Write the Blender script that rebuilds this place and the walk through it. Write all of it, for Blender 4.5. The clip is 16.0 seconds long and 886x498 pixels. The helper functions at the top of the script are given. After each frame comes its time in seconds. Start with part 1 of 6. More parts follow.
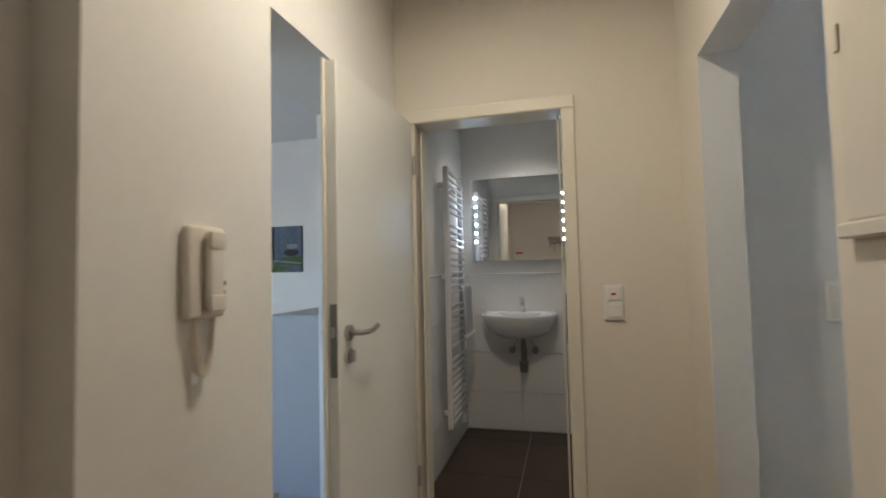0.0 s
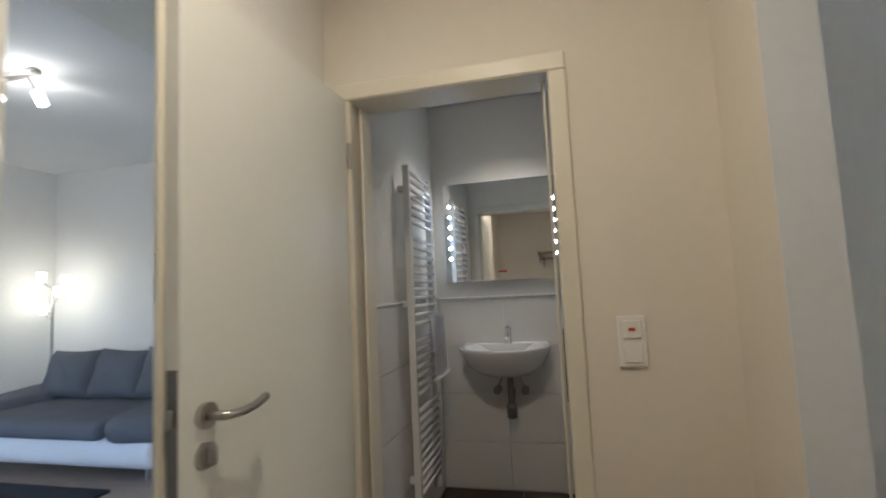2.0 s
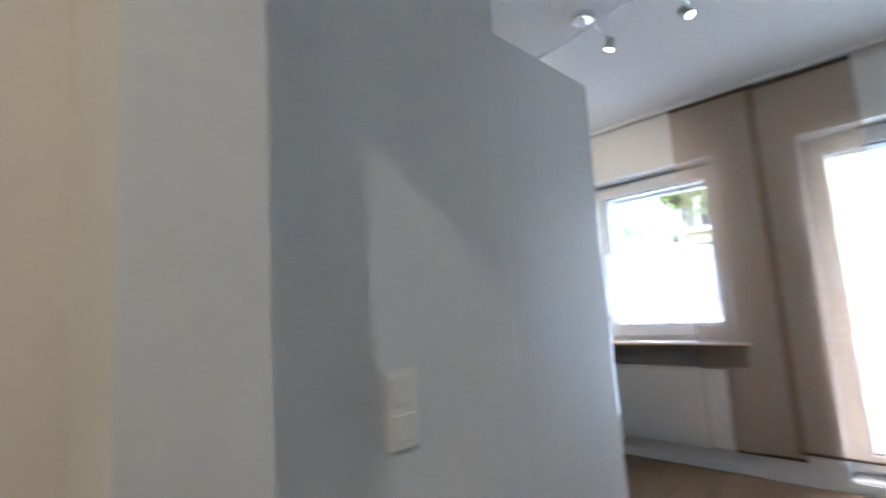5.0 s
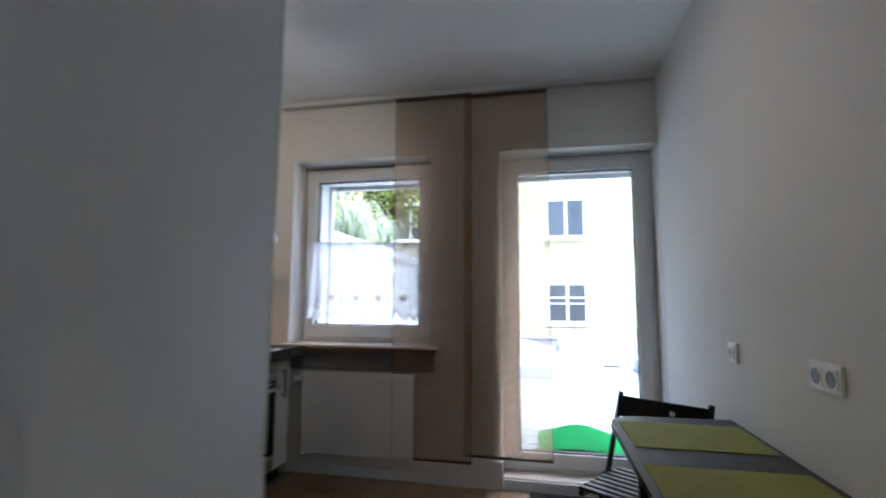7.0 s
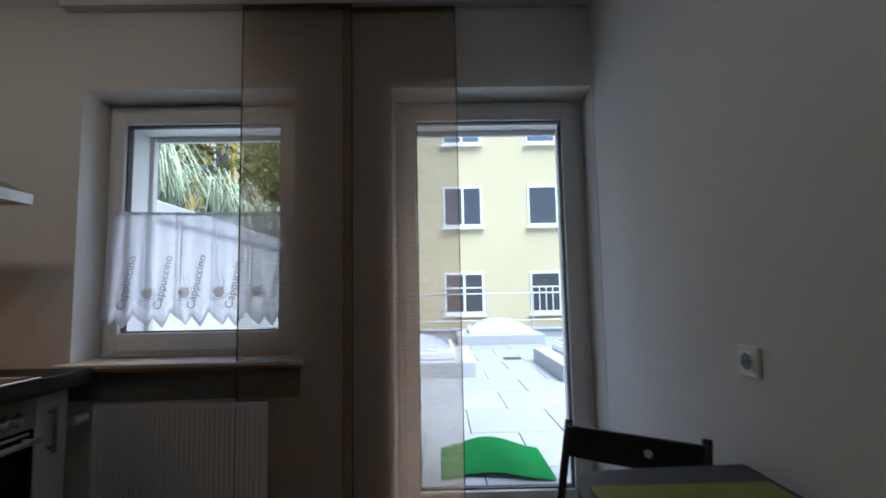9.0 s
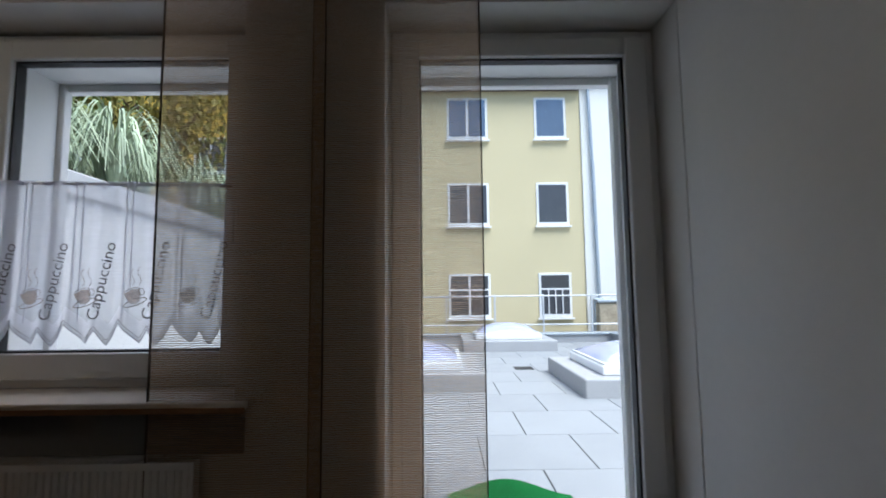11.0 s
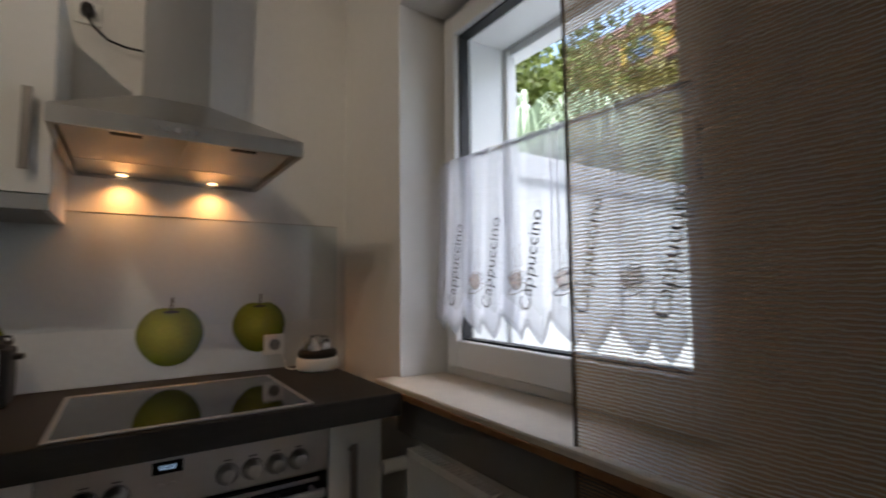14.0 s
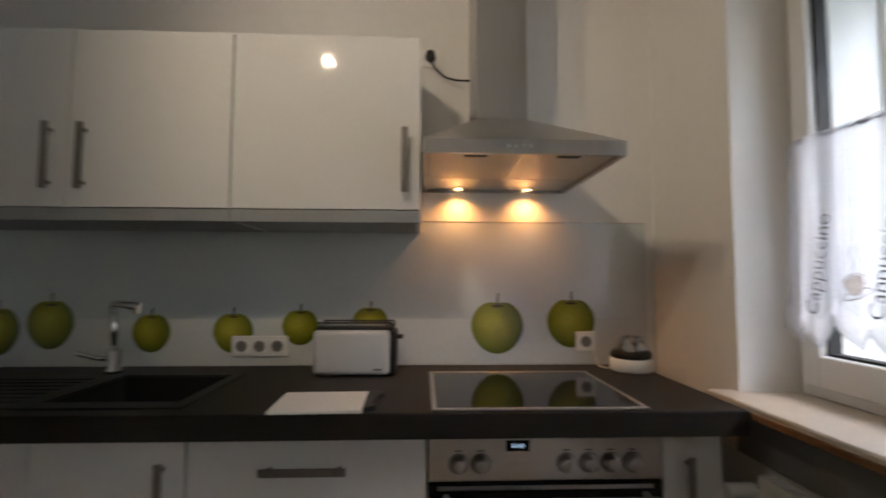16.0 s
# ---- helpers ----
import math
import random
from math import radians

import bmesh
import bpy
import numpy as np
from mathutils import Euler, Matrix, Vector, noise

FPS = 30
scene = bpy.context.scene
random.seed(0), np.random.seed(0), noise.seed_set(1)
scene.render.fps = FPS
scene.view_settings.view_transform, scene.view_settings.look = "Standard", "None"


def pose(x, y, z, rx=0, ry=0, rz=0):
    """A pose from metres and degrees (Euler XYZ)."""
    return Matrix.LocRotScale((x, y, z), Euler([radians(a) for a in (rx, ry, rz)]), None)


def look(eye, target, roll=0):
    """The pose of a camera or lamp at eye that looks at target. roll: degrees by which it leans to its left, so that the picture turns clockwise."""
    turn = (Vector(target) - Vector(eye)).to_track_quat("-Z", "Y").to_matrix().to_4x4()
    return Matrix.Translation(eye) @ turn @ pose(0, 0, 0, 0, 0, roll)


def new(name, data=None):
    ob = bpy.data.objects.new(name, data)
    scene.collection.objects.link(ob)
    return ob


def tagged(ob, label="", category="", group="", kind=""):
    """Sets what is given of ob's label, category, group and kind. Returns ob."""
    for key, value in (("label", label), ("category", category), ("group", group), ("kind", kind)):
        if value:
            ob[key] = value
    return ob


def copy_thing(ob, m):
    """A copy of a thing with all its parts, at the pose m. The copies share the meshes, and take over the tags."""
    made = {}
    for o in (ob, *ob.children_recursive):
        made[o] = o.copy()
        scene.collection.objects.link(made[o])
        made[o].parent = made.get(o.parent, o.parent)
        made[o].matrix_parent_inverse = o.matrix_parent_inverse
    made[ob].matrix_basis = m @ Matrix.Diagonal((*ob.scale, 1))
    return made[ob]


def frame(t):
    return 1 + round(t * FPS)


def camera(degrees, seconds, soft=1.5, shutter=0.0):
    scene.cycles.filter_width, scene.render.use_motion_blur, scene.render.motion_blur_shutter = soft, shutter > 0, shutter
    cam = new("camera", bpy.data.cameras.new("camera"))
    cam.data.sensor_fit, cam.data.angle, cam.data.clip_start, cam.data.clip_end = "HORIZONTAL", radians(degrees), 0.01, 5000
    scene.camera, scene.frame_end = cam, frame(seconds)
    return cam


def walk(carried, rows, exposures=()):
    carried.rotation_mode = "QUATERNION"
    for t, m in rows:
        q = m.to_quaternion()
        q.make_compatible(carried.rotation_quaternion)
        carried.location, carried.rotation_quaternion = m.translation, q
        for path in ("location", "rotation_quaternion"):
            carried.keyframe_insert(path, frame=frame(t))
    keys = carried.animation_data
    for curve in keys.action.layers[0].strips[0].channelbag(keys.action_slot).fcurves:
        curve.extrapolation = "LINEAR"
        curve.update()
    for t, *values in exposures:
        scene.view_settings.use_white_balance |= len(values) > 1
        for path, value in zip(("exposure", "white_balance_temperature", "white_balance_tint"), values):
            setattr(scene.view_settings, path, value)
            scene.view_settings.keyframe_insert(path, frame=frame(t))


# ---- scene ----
cam = camera(86.5, 16.0, 1.8, 0.8)

PATH = [
    (0, (-0.064, -0.22, 1.25), (-0.57, 1.713, 1.345), -1.3),
    (0.5, (-0.089, -0.064, 1.258), (-0.534, 1.882, 1.367), -1.9),
    (1, (-0.112, 0.083, 1.271), (-0.537, 2.032, 1.419), -3.1),
    (1.5, (-0.101, 0.255, 1.28), (-0.582, 2.19, 1.43), -2.5),
    (2, (-0.079, 0.421, 1.281), (-0.542, 2.359, 1.452), -2.7),
    (2.5, (-0.072, 0.572, 1.274), (-0.338, 2.544, 1.47), -2.9),
    (3, (-0.036, 0.749, 1.284), (0.043, 2.732, 1.532), -4.4),
    (3.5, (0.016, 0.87, 1.283), (0.402, 2.814, 1.553), -4.2),
    (4, (0.105, 0.993, 1.294), (0.797, 2.854, 1.534), -5.0),
    (4.5, (0.216, 1.116, 1.309), (1.272, 2.799, 1.539), -4.5),
    (5, (0.34, 1.197, 1.293), (1.751, 2.593, 1.537), -3.8),
    (5.2, (0.389, 1.25, 1.298), (1.919, 2.523, 1.5), -3.6),
    (7.3, (1.118, 1.381, 1.21), (3.088, 1.666, 1.403), -1.0),
    (7.5, (1.226, 1.403, 1.194), (3.21, 1.592, 1.36), -2.1),
    (8, (1.415, 1.449, 1.219), (3.409, 1.395, 1.364), -2.0),
    (8.5, (1.627, 1.441, 1.223), (3.62, 1.391, 1.376), -2.0),
    (9, (1.861, 1.422, 1.229), (3.853, 1.397, 1.404), -1.1),
    (11.5, (2.808, 1.485, 1.247), (4.800, 1.483, 1.430), -0.4),
    (12, (2.990, 1.546, 1.248), (4.973, 1.729, 1.435), -1.1),
    (12.5, (3.108, 1.616, 1.247), (5.045, 2.088, 1.417), -0.8),
    (13, (3.236, 1.708, 1.255), (5.000, 2.638, 1.409), -0.3),
    (13.5, (3.401, 1.706, 1.255), (4.757, 3.17, 1.388), 0.3),
    (14, (3.403, 1.729, 1.234), (4.513, 3.386, 1.384), -0.6),
    (14.5, (3.359, 1.765, 1.255), (4.21, 3.571, 1.372), -0.0),
    (15, (3.327, 1.775, 1.254), (3.898, 3.689, 1.359), -0.3),
    (15.5, (3.281, 1.778, 1.249), (3.618, 3.745, 1.378), -0.2),
    (16, (3.233, 1.773, 1.254), (3.316, 3.767, 1.382), 0.2),
]
walk(cam, [(t, look(eye, target, roll)) for t, eye, target, roll in PATH],
     [(0, 3.88, 5550, 8), (2.5, 3.88, 5550, 8), (4.0, 3.85, 5350, 8), (5.2, 3.9, 5050, 8), (7.3, 2.32, 5300, 8), (8.0, 1.8, 5300, 8), (9.0, 1.42, 5350, 8),
      (11.5, 0.9, 5800, 9), (12.5, 0.7, 5900, 9), (13.0, 0.85, 5900, 9), (13.5, 1.42, 5950, 9), (14.0, 1.88, 6000, 9), (14.5, 1.86, 6000, 9), (15.0, 1.95, 6070, 9), (16, 2.48, 6200, 9)])

# ---------------------------------------------------------------- light
world = bpy.data.worlds.new("sky")
world.use_nodes = True
scene.world = world
wn, wl = world.node_tree.nodes, world.node_tree.links
sky = wn.new("ShaderNodeTexSky")
sky.sky_type = "NISHITA"
sky.sun_disc = False
sky.sun_elevation, sky.sun_rotation = radians(48), radians(120)
sky.air_density, sky.dust_density = 1.0, 2.0
wl.new(sky.outputs[0], wn["Background"].inputs[0])
wn["Background"].inputs[1].default_value = 0.15


def lamp(name, kind, at, power, colour, size=0.05, target=None, angle=90, blend=0.4):
    data = bpy.data.lights.new(name, kind)
    data.energy, data.color = power, colour
    if kind == "SUN":
        data.angle = radians(size)
    elif kind != "AREA":
        data.shadow_soft_size = size
    if kind == "SPOT":
        data.spot_size, data.spot_blend = radians(angle), blend
    ob = new(name, data)
    ob.matrix_basis = look(at, target) if target else Matrix.Translation(at)
    return ob


WARM, NEUTRAL, COOL = (1.0, 0.74, 0.47), (1.0, 0.9, 0.78), (0.93, 0.96, 1.0)
lamp("sun", "SUN", (0, 0, 30), 3.0, (1.0, 0.96, 0.9), 45, (8.0, 6.5, 13.0))
hall = lamp("hall_bulb", "AREA", (-0.30, 0.885, 2.55), 0.82, (1.0, 0.785, 0.55), 0.05, (-0.299, 0.885, 0.0))
hall.data.shape, hall.data.size = "DISK", 0.11
lamp("bathroom_bulb", "SPOT", (-0.35, 3.0, 2.47), 1.12, (1.0, 0.84, 0.66), 0.04, (-0.35, 3.0, 0), 108, 0.6)
lamp("living_bulb", "POINT", (-5.0, 4.1, 1.5), 0.14, (1.0, 0.84, 0.62), 0.12)
lamp("living_ceiling_bulb", "POINT", (-3.3, 2.6, 2.55), 0.45, NEUTRAL, 0.06)
SPOTS = ((2.57, 2.60), (2.657, 2.168), (2.67, 1.776))
for (hx, hy), aim, power, width in zip(SPOTS, ((4.25, 3.15, 2.1), (3.2, 3.74, 1.85), (2.9, 0.60, 1.5)), (4.6, 6.8, 1.6), (76, 96, 100)):
    lamp("kitchen_bulb", "SPOT", (hx, hy, 2.562), power, (1.0, 0.78, 0.55), 0.02, aim, width, 0.9)
for hx in (3.375, 3.66):
    lamp("hood_bulb", "SPOT", (hx, 3.688, 1.618), 0.85, (1.0, 0.42, 0.12), 0.010, (hx, 3.705, 0.9), 140, 0.95)

# ---------------------------------------------------------------- materials


def nodes_of(m):
    return m.node_tree.nodes, m.node_tree.links


def mat(name, col, rough=0.5, metal=0.0, var=0.05, scale=3.0, fine=45.0, bump=0.0, bscale=80.0, spec=0.5, rand=0.0, coat=0.0, stretch=(1, 1, 1), emit=0.0, trans=0.0, ior=1.45):
    m = bpy.data.materials.new(name)
    m.use_nodes = True
    n, l = nodes_of(m)
    p = n["Principled BSDF"]
    p.inputs["Metallic"].default_value = metal
    p.inputs["Specular IOR Level"].default_value = spec
    p.inputs["Coat Weight"].default_value = coat
    p.inputs["Coat Roughness"].default_value = 0.03
    p.inputs["Transmission Weight"].default_value = trans
    p.inputs["IOR"].default_value = ior
    if emit:
        p.inputs["Emission Color"].default_value = (*col, 1)
        p.inputs["Emission Strength"].default_value = emit
    tc = n.new("ShaderNodeTexCoord")
    mp = n.new("ShaderNodeMapping")
    mp.inputs["Scale"].default_value = stretch
    l.new(tc.outputs["Object"], mp.inputs["Vector"])
    big, small = n.new("ShaderNodeTexNoise"), n.new("ShaderNodeTexNoise")
    big.inputs["Scale"].default_value, small.inputs["Scale"].default_value = scale, fine
    big.inputs["Detail"].default_value = small.inputs["Detail"].default_value = 4
    for t in (big, small):
        l.new(mp.outputs[0], t.inputs["Vector"])
    add = n.new("ShaderNodeMath")
    add.operation = "ADD"
    l.new(big.outputs["Fac"], add.inputs[0])
    l.new(small.outputs["Fac"], add.inputs[1])
    ramp = n.new("ShaderNodeMapRange")
    ramp.inputs["From Min"].default_value, ramp.inputs["From Max"].default_value = 0.6, 1.4
    l.new(add.outputs[0], ramp.inputs["Value"])
    fac = ramp.outputs[0]
    if rand:
        info = n.new("ShaderNodeObjectInfo")
        mixr = n.new("ShaderNodeMath")
        mixr.operation = "MULTIPLY_ADD"
        mixr.inputs[1].default_value = rand
        l.new(info.outputs["Random"], mixr.inputs[0])
        l.new(fac, mixr.inputs[2])
        fac = mixr.outputs[0]
    mix = n.new("ShaderNodeMix")
    mix.data_type = "RGBA"
    mix.inputs["A"].default_value = (*[min(1, c * (1 - var)) for c in col], 1)
    mix.inputs["B"].default_value = (*[min(1, c * (1 + var)) for c in col], 1)
    l.new(fac, mix.inputs["Factor"])
    l.new(mix.outputs["Result"], p.inputs["Base Color"])
    rr = n.new("ShaderNodeMapRange")
    rr.inputs["To Min"].default_value, rr.inputs["To Max"].default_value = max(0, rough - 0.06), min(1, rough + 0.06)
    l.new(small.outputs["Fac"], rr.inputs["Value"])
    l.new(rr.outputs[0], p.inputs["Roughness"])
    if bump:
        bn, bt = n.new("ShaderNodeBump"), n.new("ShaderNodeTexNoise")
        bt.inputs["Scale"].default_value, bt.inputs["Detail"].default_value = bscale, 5
        bn.inputs["Strength"].default_value, bn.inputs["Distance"].default_value = bump, 0.004
        l.new(mp.outputs[0], bt.inputs["Vector"])
        l.new(bt.outputs["Fac"], bn.inputs["Height"])
        l.new(bn.outputs[0], p.inputs["Normal"])
    return m


def sheer(name, col, low, high, freq, wobble, weave=(1, 1, 1)):
    """A thin cloth: threads in bands let light through between them."""
    m = bpy.data.materials.new(name)
    m.use_nodes = True
    n, l = nodes_of(m)
    n.remove(n["Principled BSDF"])
    out = n["Material Output"]
    tc, mp = n.new("ShaderNodeTexCoord"), n.new("ShaderNodeMapping")
    mp.inputs["Scale"].default_value = weave
    l.new(tc.outputs["Object"], mp.inputs["Vector"])
    wave = n.new("ShaderNodeTexWave")
    wave.bands_direction = "Z"
    wave.inputs["Scale"].default_value, wave.inputs["Distortion"].default_value = freq, wobble
    wave.inputs["Detail"].default_value, wave.inputs["Detail Scale"].default_value = 3, 1.5
    l.new(mp.outputs[0], wave.inputs["Vector"])
    noise_ = n.new("ShaderNodeTexNoise")
    noise_.inputs["Scale"].default_value = 6
    mp2 = n.new("ShaderNodeMapping")
    mp2.inputs["Scale"].default_value = (1, 1.5, 40)
    l.new(tc.outputs["Object"], mp2.inputs["Vector"])
    l.new(mp2.outputs[0], noise_.inputs["Vector"])
    mul = n.new("ShaderNodeMath")
    mul.operation = "MULTIPLY"
    l.new(wave.outputs["Fac"], mul.inputs[0])
    l.new(noise_.outputs["Fac"], mul.inputs[1])
    mr = n.new("ShaderNodeMapRange")
    mr.inputs["From Max"].default_value = 0.55
    mr.inputs["To Min"].default_value, mr.inputs["To Max"].default_value = low, high
    l.new(mul.outputs[0], mr.inputs["Value"])
    tr, df, tl = n.new("ShaderNodeBsdfTransparent"), n.new("ShaderNodeBsdfDiffuse"), n.new("ShaderNodeBsdfTranslucent")
    df.inputs["Color"].default_value = tl.inputs["Color"].default_value = (*col, 1)
    cloth, mix = n.new("ShaderNodeMixShader"), n.new("ShaderNodeMixShader")
    cloth.inputs[0].default_value = 0.55
    l.new(df.outputs[0], cloth.inputs[1])
    l.new(tl.outputs[0], cloth.inputs[2])
    l.new(mr.outputs[0], mix.inputs[0])
    l.new(tr.outputs[0], mix.inputs[1])
    l.new(cloth.outputs[0], mix.inputs[2])
    l.new(mix.outputs[0], out.inputs["Surface"])
    return m


M = {
    "wall": mat("wall_paint", (0.80, 0.785, 0.755), 0.85, var=0.025, scale=1.3, fine=30, bump=0.12, bscale=140, spec=0.25),
    # one white paint, tinted warm for lamplight and blue for daylight
    "wall_hall": mat("lamplit_wall_paint", (0.80, 0.755, 0.665), 0.85, var=0.025, scale=1.3, fine=30, bump=0.12, bscale=140, spec=0.25),
    "wall_left": mat("half_lamplit_wall_paint", (0.80, 0.785, 0.735), 0.85, var=0.025, scale=1.3, fine=30, bump=0.12, bscale=140, spec=0.25),
    "wall_daylit": mat("daylit_wall_paint", (0.80, 0.82, 0.825), 0.85, var=0.025, scale=1.3, fine=30, bump=0.12, bscale=140, spec=0.25),
    "ceil": mat("ceiling_paint", (0.82, 0.82, 0.81), 0.9, var=0.02, bump=0.1, bscale=120, spec=0.2),
    "frame": mat("door_frame_lacquer", (0.80, 0.76, 0.64), 0.38, var=0.02, scale=4, bump=0.02),
    "leaf": mat("door_lacquer", (0.79, 0.79, 0.73), 0.33, var=0.02, scale=2, bump=0.03, bscale=30),
    "steel": mat("brushed_steel", (0.50, 0.48, 0.455), 0.32, 1.0, var=0.06, scale=2, fine=120, stretch=(1, 1, 18)),
    "steel_h": mat("brushed_steel_hood", (0.50, 0.49, 0.47), 0.36, 1.0, var=0.06, scale=2, fine=120, stretch=(18, 18, 1)),
    "chrome": mat("chrome", (0.78, 0.78, 0.78), 0.08, 1.0, var=0.01),
    "filter": mat("filter_mesh", (0.62, 0.58, 0.52), 0.5, 0.8, var=0.15, fine=400, bump=0.3, bscale=500),
    "plastic": mat("white_plastic", (0.87, 0.865, 0.83), 0.35, var=0.02),
    "cream": mat("cream_plastic", (0.76, 0.72, 0.63), 0.4, var=0.02),
    "ceramic": mat("white_ceramic", (0.84, 0.84, 0.83), 0.08, var=0.01, coat=0.4),
    "enamel": mat("white_enamel", (0.82, 0.82, 0.80), 0.25, var=0.015),
    "tile": mat("wall_tile", (0.80, 0.79, 0.77), 0.14, var=0.02, rand=0.3, bump=0.02, bscale=8),
    "tile_floor": mat("brown_floor_tile", (0.062, 0.042, 0.028), 0.36, spec=0.35, var=0.2, scale=5, rand=0.4, bump=0.06),
    "grout": mat("grout", (0.42, 0.41, 0.39), 0.9, var=0.08),
    "towel": mat("towel_cloth", (0.74, 0.72, 0.72), 0.95, var=0.06, bump=0.6, bscale=220),
    "black": mat("black_rubber", (0.012, 0.012, 0.013), 0.5, var=0.1),
    "blackgl": mat("black_glass", (0.006, 0.006, 0.007), 0.06, var=0.05, spec=0.32),
    "gloss": mat("white_gloss_front", (0.80, 0.79, 0.76), 0.06, var=0.01, scale=1.2, coat=0.7),
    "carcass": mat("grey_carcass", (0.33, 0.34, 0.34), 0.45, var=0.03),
    "tall": mat("white_melamine", (0.78, 0.79, 0.79), 0.4, var=0.02, bump=0.02),
    "worktop": mat("dark_worktop", (0.019, 0.016, 0.014), 0.5, spec=0.28, var=0.3, scale=2, fine=30, stretch=(1.5, 14, 14), bump=0.06, bscale=40),
    "splash": mat("printed_glass_panel", (0.62, 0.66, 0.645), 0.07, var=0.04, scale=1.0, coat=0.5),
    "splash_low": mat("printed_glass_panel_table", (0.70, 0.72, 0.70), 0.07, var=0.05, scale=1.5, coat=0.5),
    "stem": mat("printed_stem", (0.07, 0.045, 0.02), 0.2, var=0.2),
    "pvc": mat("white_pvc", (0.80, 0.80, 0.79), 0.3, var=0.015),
    "gasket": mat("black_gasket", (0.02, 0.02, 0.022), 0.6, var=0.1),
    "sill": mat("sill_stone", (0.64, 0.57, 0.48), 0.4, var=0.07, scale=14, fine=90),
    "sill_edge": mat("sill_edge_wood", (0.24, 0.12, 0.05), 0.6, var=0.15),
    "sill_shadow": mat("sill_shadow_grey", (0.20, 0.20, 0.20), 0.8, var=0.05, bump=0.1),
    "table": mat("anthracite_laminate", (0.050, 0.048, 0.050), 0.5, var=0.12, scale=4, bump=0.03),
    "olive": mat("olive_placemat", (0.31, 0.31, 0.055), 0.75, var=0.12, scale=10, fine=160, bump=0.25, bscale=260),
    "chair": mat("black_stained_wood", (0.014, 0.013, 0.013), 0.42, var=0.3, scale=5, stretch=(6, 6, 1)),
    "mat": mat("ribbed_mat", (0.028, 0.030, 0.036), 0.85, var=0.2, bump=0.3),
    "plank": mat("oak_laminate", (0.25, 0.165, 0.095), 0.36, var=0.28, scale=2.2, fine=24, rand=0.5, stretch=(1.2, 11, 11), bump=0.05, bscale=30),
    "plank2": mat("grey_oak_laminate", (0.30, 0.245, 0.20), 0.38, var=0.25, scale=2.2, fine=24, rand=0.5, stretch=(1.2, 11, 11), bump=0.05, bscale=30),
    "sofa_w": mat("white_faux_leather", (0.76, 0.76, 0.77), 0.42, var=0.03, bump=0.12, bscale=60),
    "sofa_g": mat("grey_fabric", (0.115, 0.122, 0.140), 0.95, var=0.15, scale=5, fine=120, bump=0.5, bscale=320),
    "rug": mat("dark_rug", (0.030, 0.033, 0.040), 1.0, var=0.4, scale=6, fine=70, bump=0.8, bscale=120),
    "paint_bg": mat("picture_print", (0.014, 0.016, 0.020), 0.25, var=0.6, scale=4, fine=12, stretch=(1, 1, 3)),
    "paint_moss": mat("picture_moss", (0.055, 0.10, 0.022), 0.3, var=0.6, scale=14, fine=40),
    "paint_stone": mat("picture_stone", (0.018, 0.018, 0.022), 0.3, var=0.4, scale=9),
    "bulb": mat("frosted_bulb", (1.0, 0.90, 0.72), 0.3, var=0.0, emit=0.6),
    "bulb_h": mat("halogen_bulb", (1.0, 0.62, 0.26), 0.3, var=0.0, emit=1.6),
    "bulb_k": mat("ceiling_halogen", (1.0, 0.80, 0.50), 0.3, var=0.0, emit=1.5),
    "led": mat("led_dot", (0.78, 0.88, 1.0), 0.3, var=0.0, emit=9.0),
    "clock": mat("display_digits", (0.55, 0.75, 1.0), 0.3, var=0.0, emit=0.16),
    "mirror": mat("mirror_silver", (0.90, 0.91, 0.91), 0.01, 1.0, var=0.0),
    "red": mat("red_marker", (0.55, 0.03, 0.02), 0.4, var=0.1),
    "print_brown": sheer("printed_brown", (0.66, 0.52, 0.42), 0.30, 0.5, 90, 1.0),
    "print_dark": mat("printed_dark", (0.14, 0.13, 0.14), 0.9, var=0.2),
    "glass": mat("window_glass", (0.97, 0.985, 0.98), 0.0, var=0.0, trans=1.0, ior=1.04, spec=0.5),
    "clear": mat("clear_plastic", (0.9, 0.9, 0.9), 0.03, var=0.0, trans=1.0, ior=1.3),
    "wax": mat("rod_dark", (0.10, 0.085, 0.07), 0.5, var=0.1),
    "slab": mat("terrace_slab", (0.28, 0.29, 0.29), 0.8, var=0.10, scale=1.5, fine=60, rand=0.5, bump=0.2, bscale=150),
    "joint": mat("slab_joint", (0.25, 0.25, 0.24), 0.95, var=0.2),
    "kerb": mat("sheet_grey", (0.38, 0.38, 0.38), 0.6, var=0.06, scale=2),
    "dome": mat("dome_acrylic", (0.44, 0.47, 0.66), 0.12, var=0.05, coat=0.5),
    "grass_mat": mat("artificial_grass", (0.012, 0.25, 0.045), 0.9, var=0.3, fine=220, bump=1.0, bscale=420),
    "yellow": mat("yellow_render", (0.62, 0.535, 0.33), 0.9, var=0.06, scale=0.5, fine=25, bump=0.25, bscale=60),
    "yellow2": mat("deep_yellow_render", (0.66, 0.42, 0.07), 0.9, var=0.08, scale=0.5, fine=25, bump=0.25),
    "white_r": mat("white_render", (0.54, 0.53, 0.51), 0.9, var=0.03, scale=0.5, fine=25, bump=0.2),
    "white_h": mat("white_house_render", (0.80, 0.78, 0.72), 0.9, var=0.03, scale=0.5, fine=25, bump=0.2),
    "roof": mat("red_roof_tile", (0.17, 0.075, 0.05), 0.75, var=0.3, scale=3, fine=20),
    "roof2": mat("brown_roof_tile", (0.11, 0.085, 0.075), 0.75, var=0.3, scale=3, fine=20),
    "eave": mat("dark_eave_wood", (0.055, 0.035, 0.025), 0.7, var=0.2),
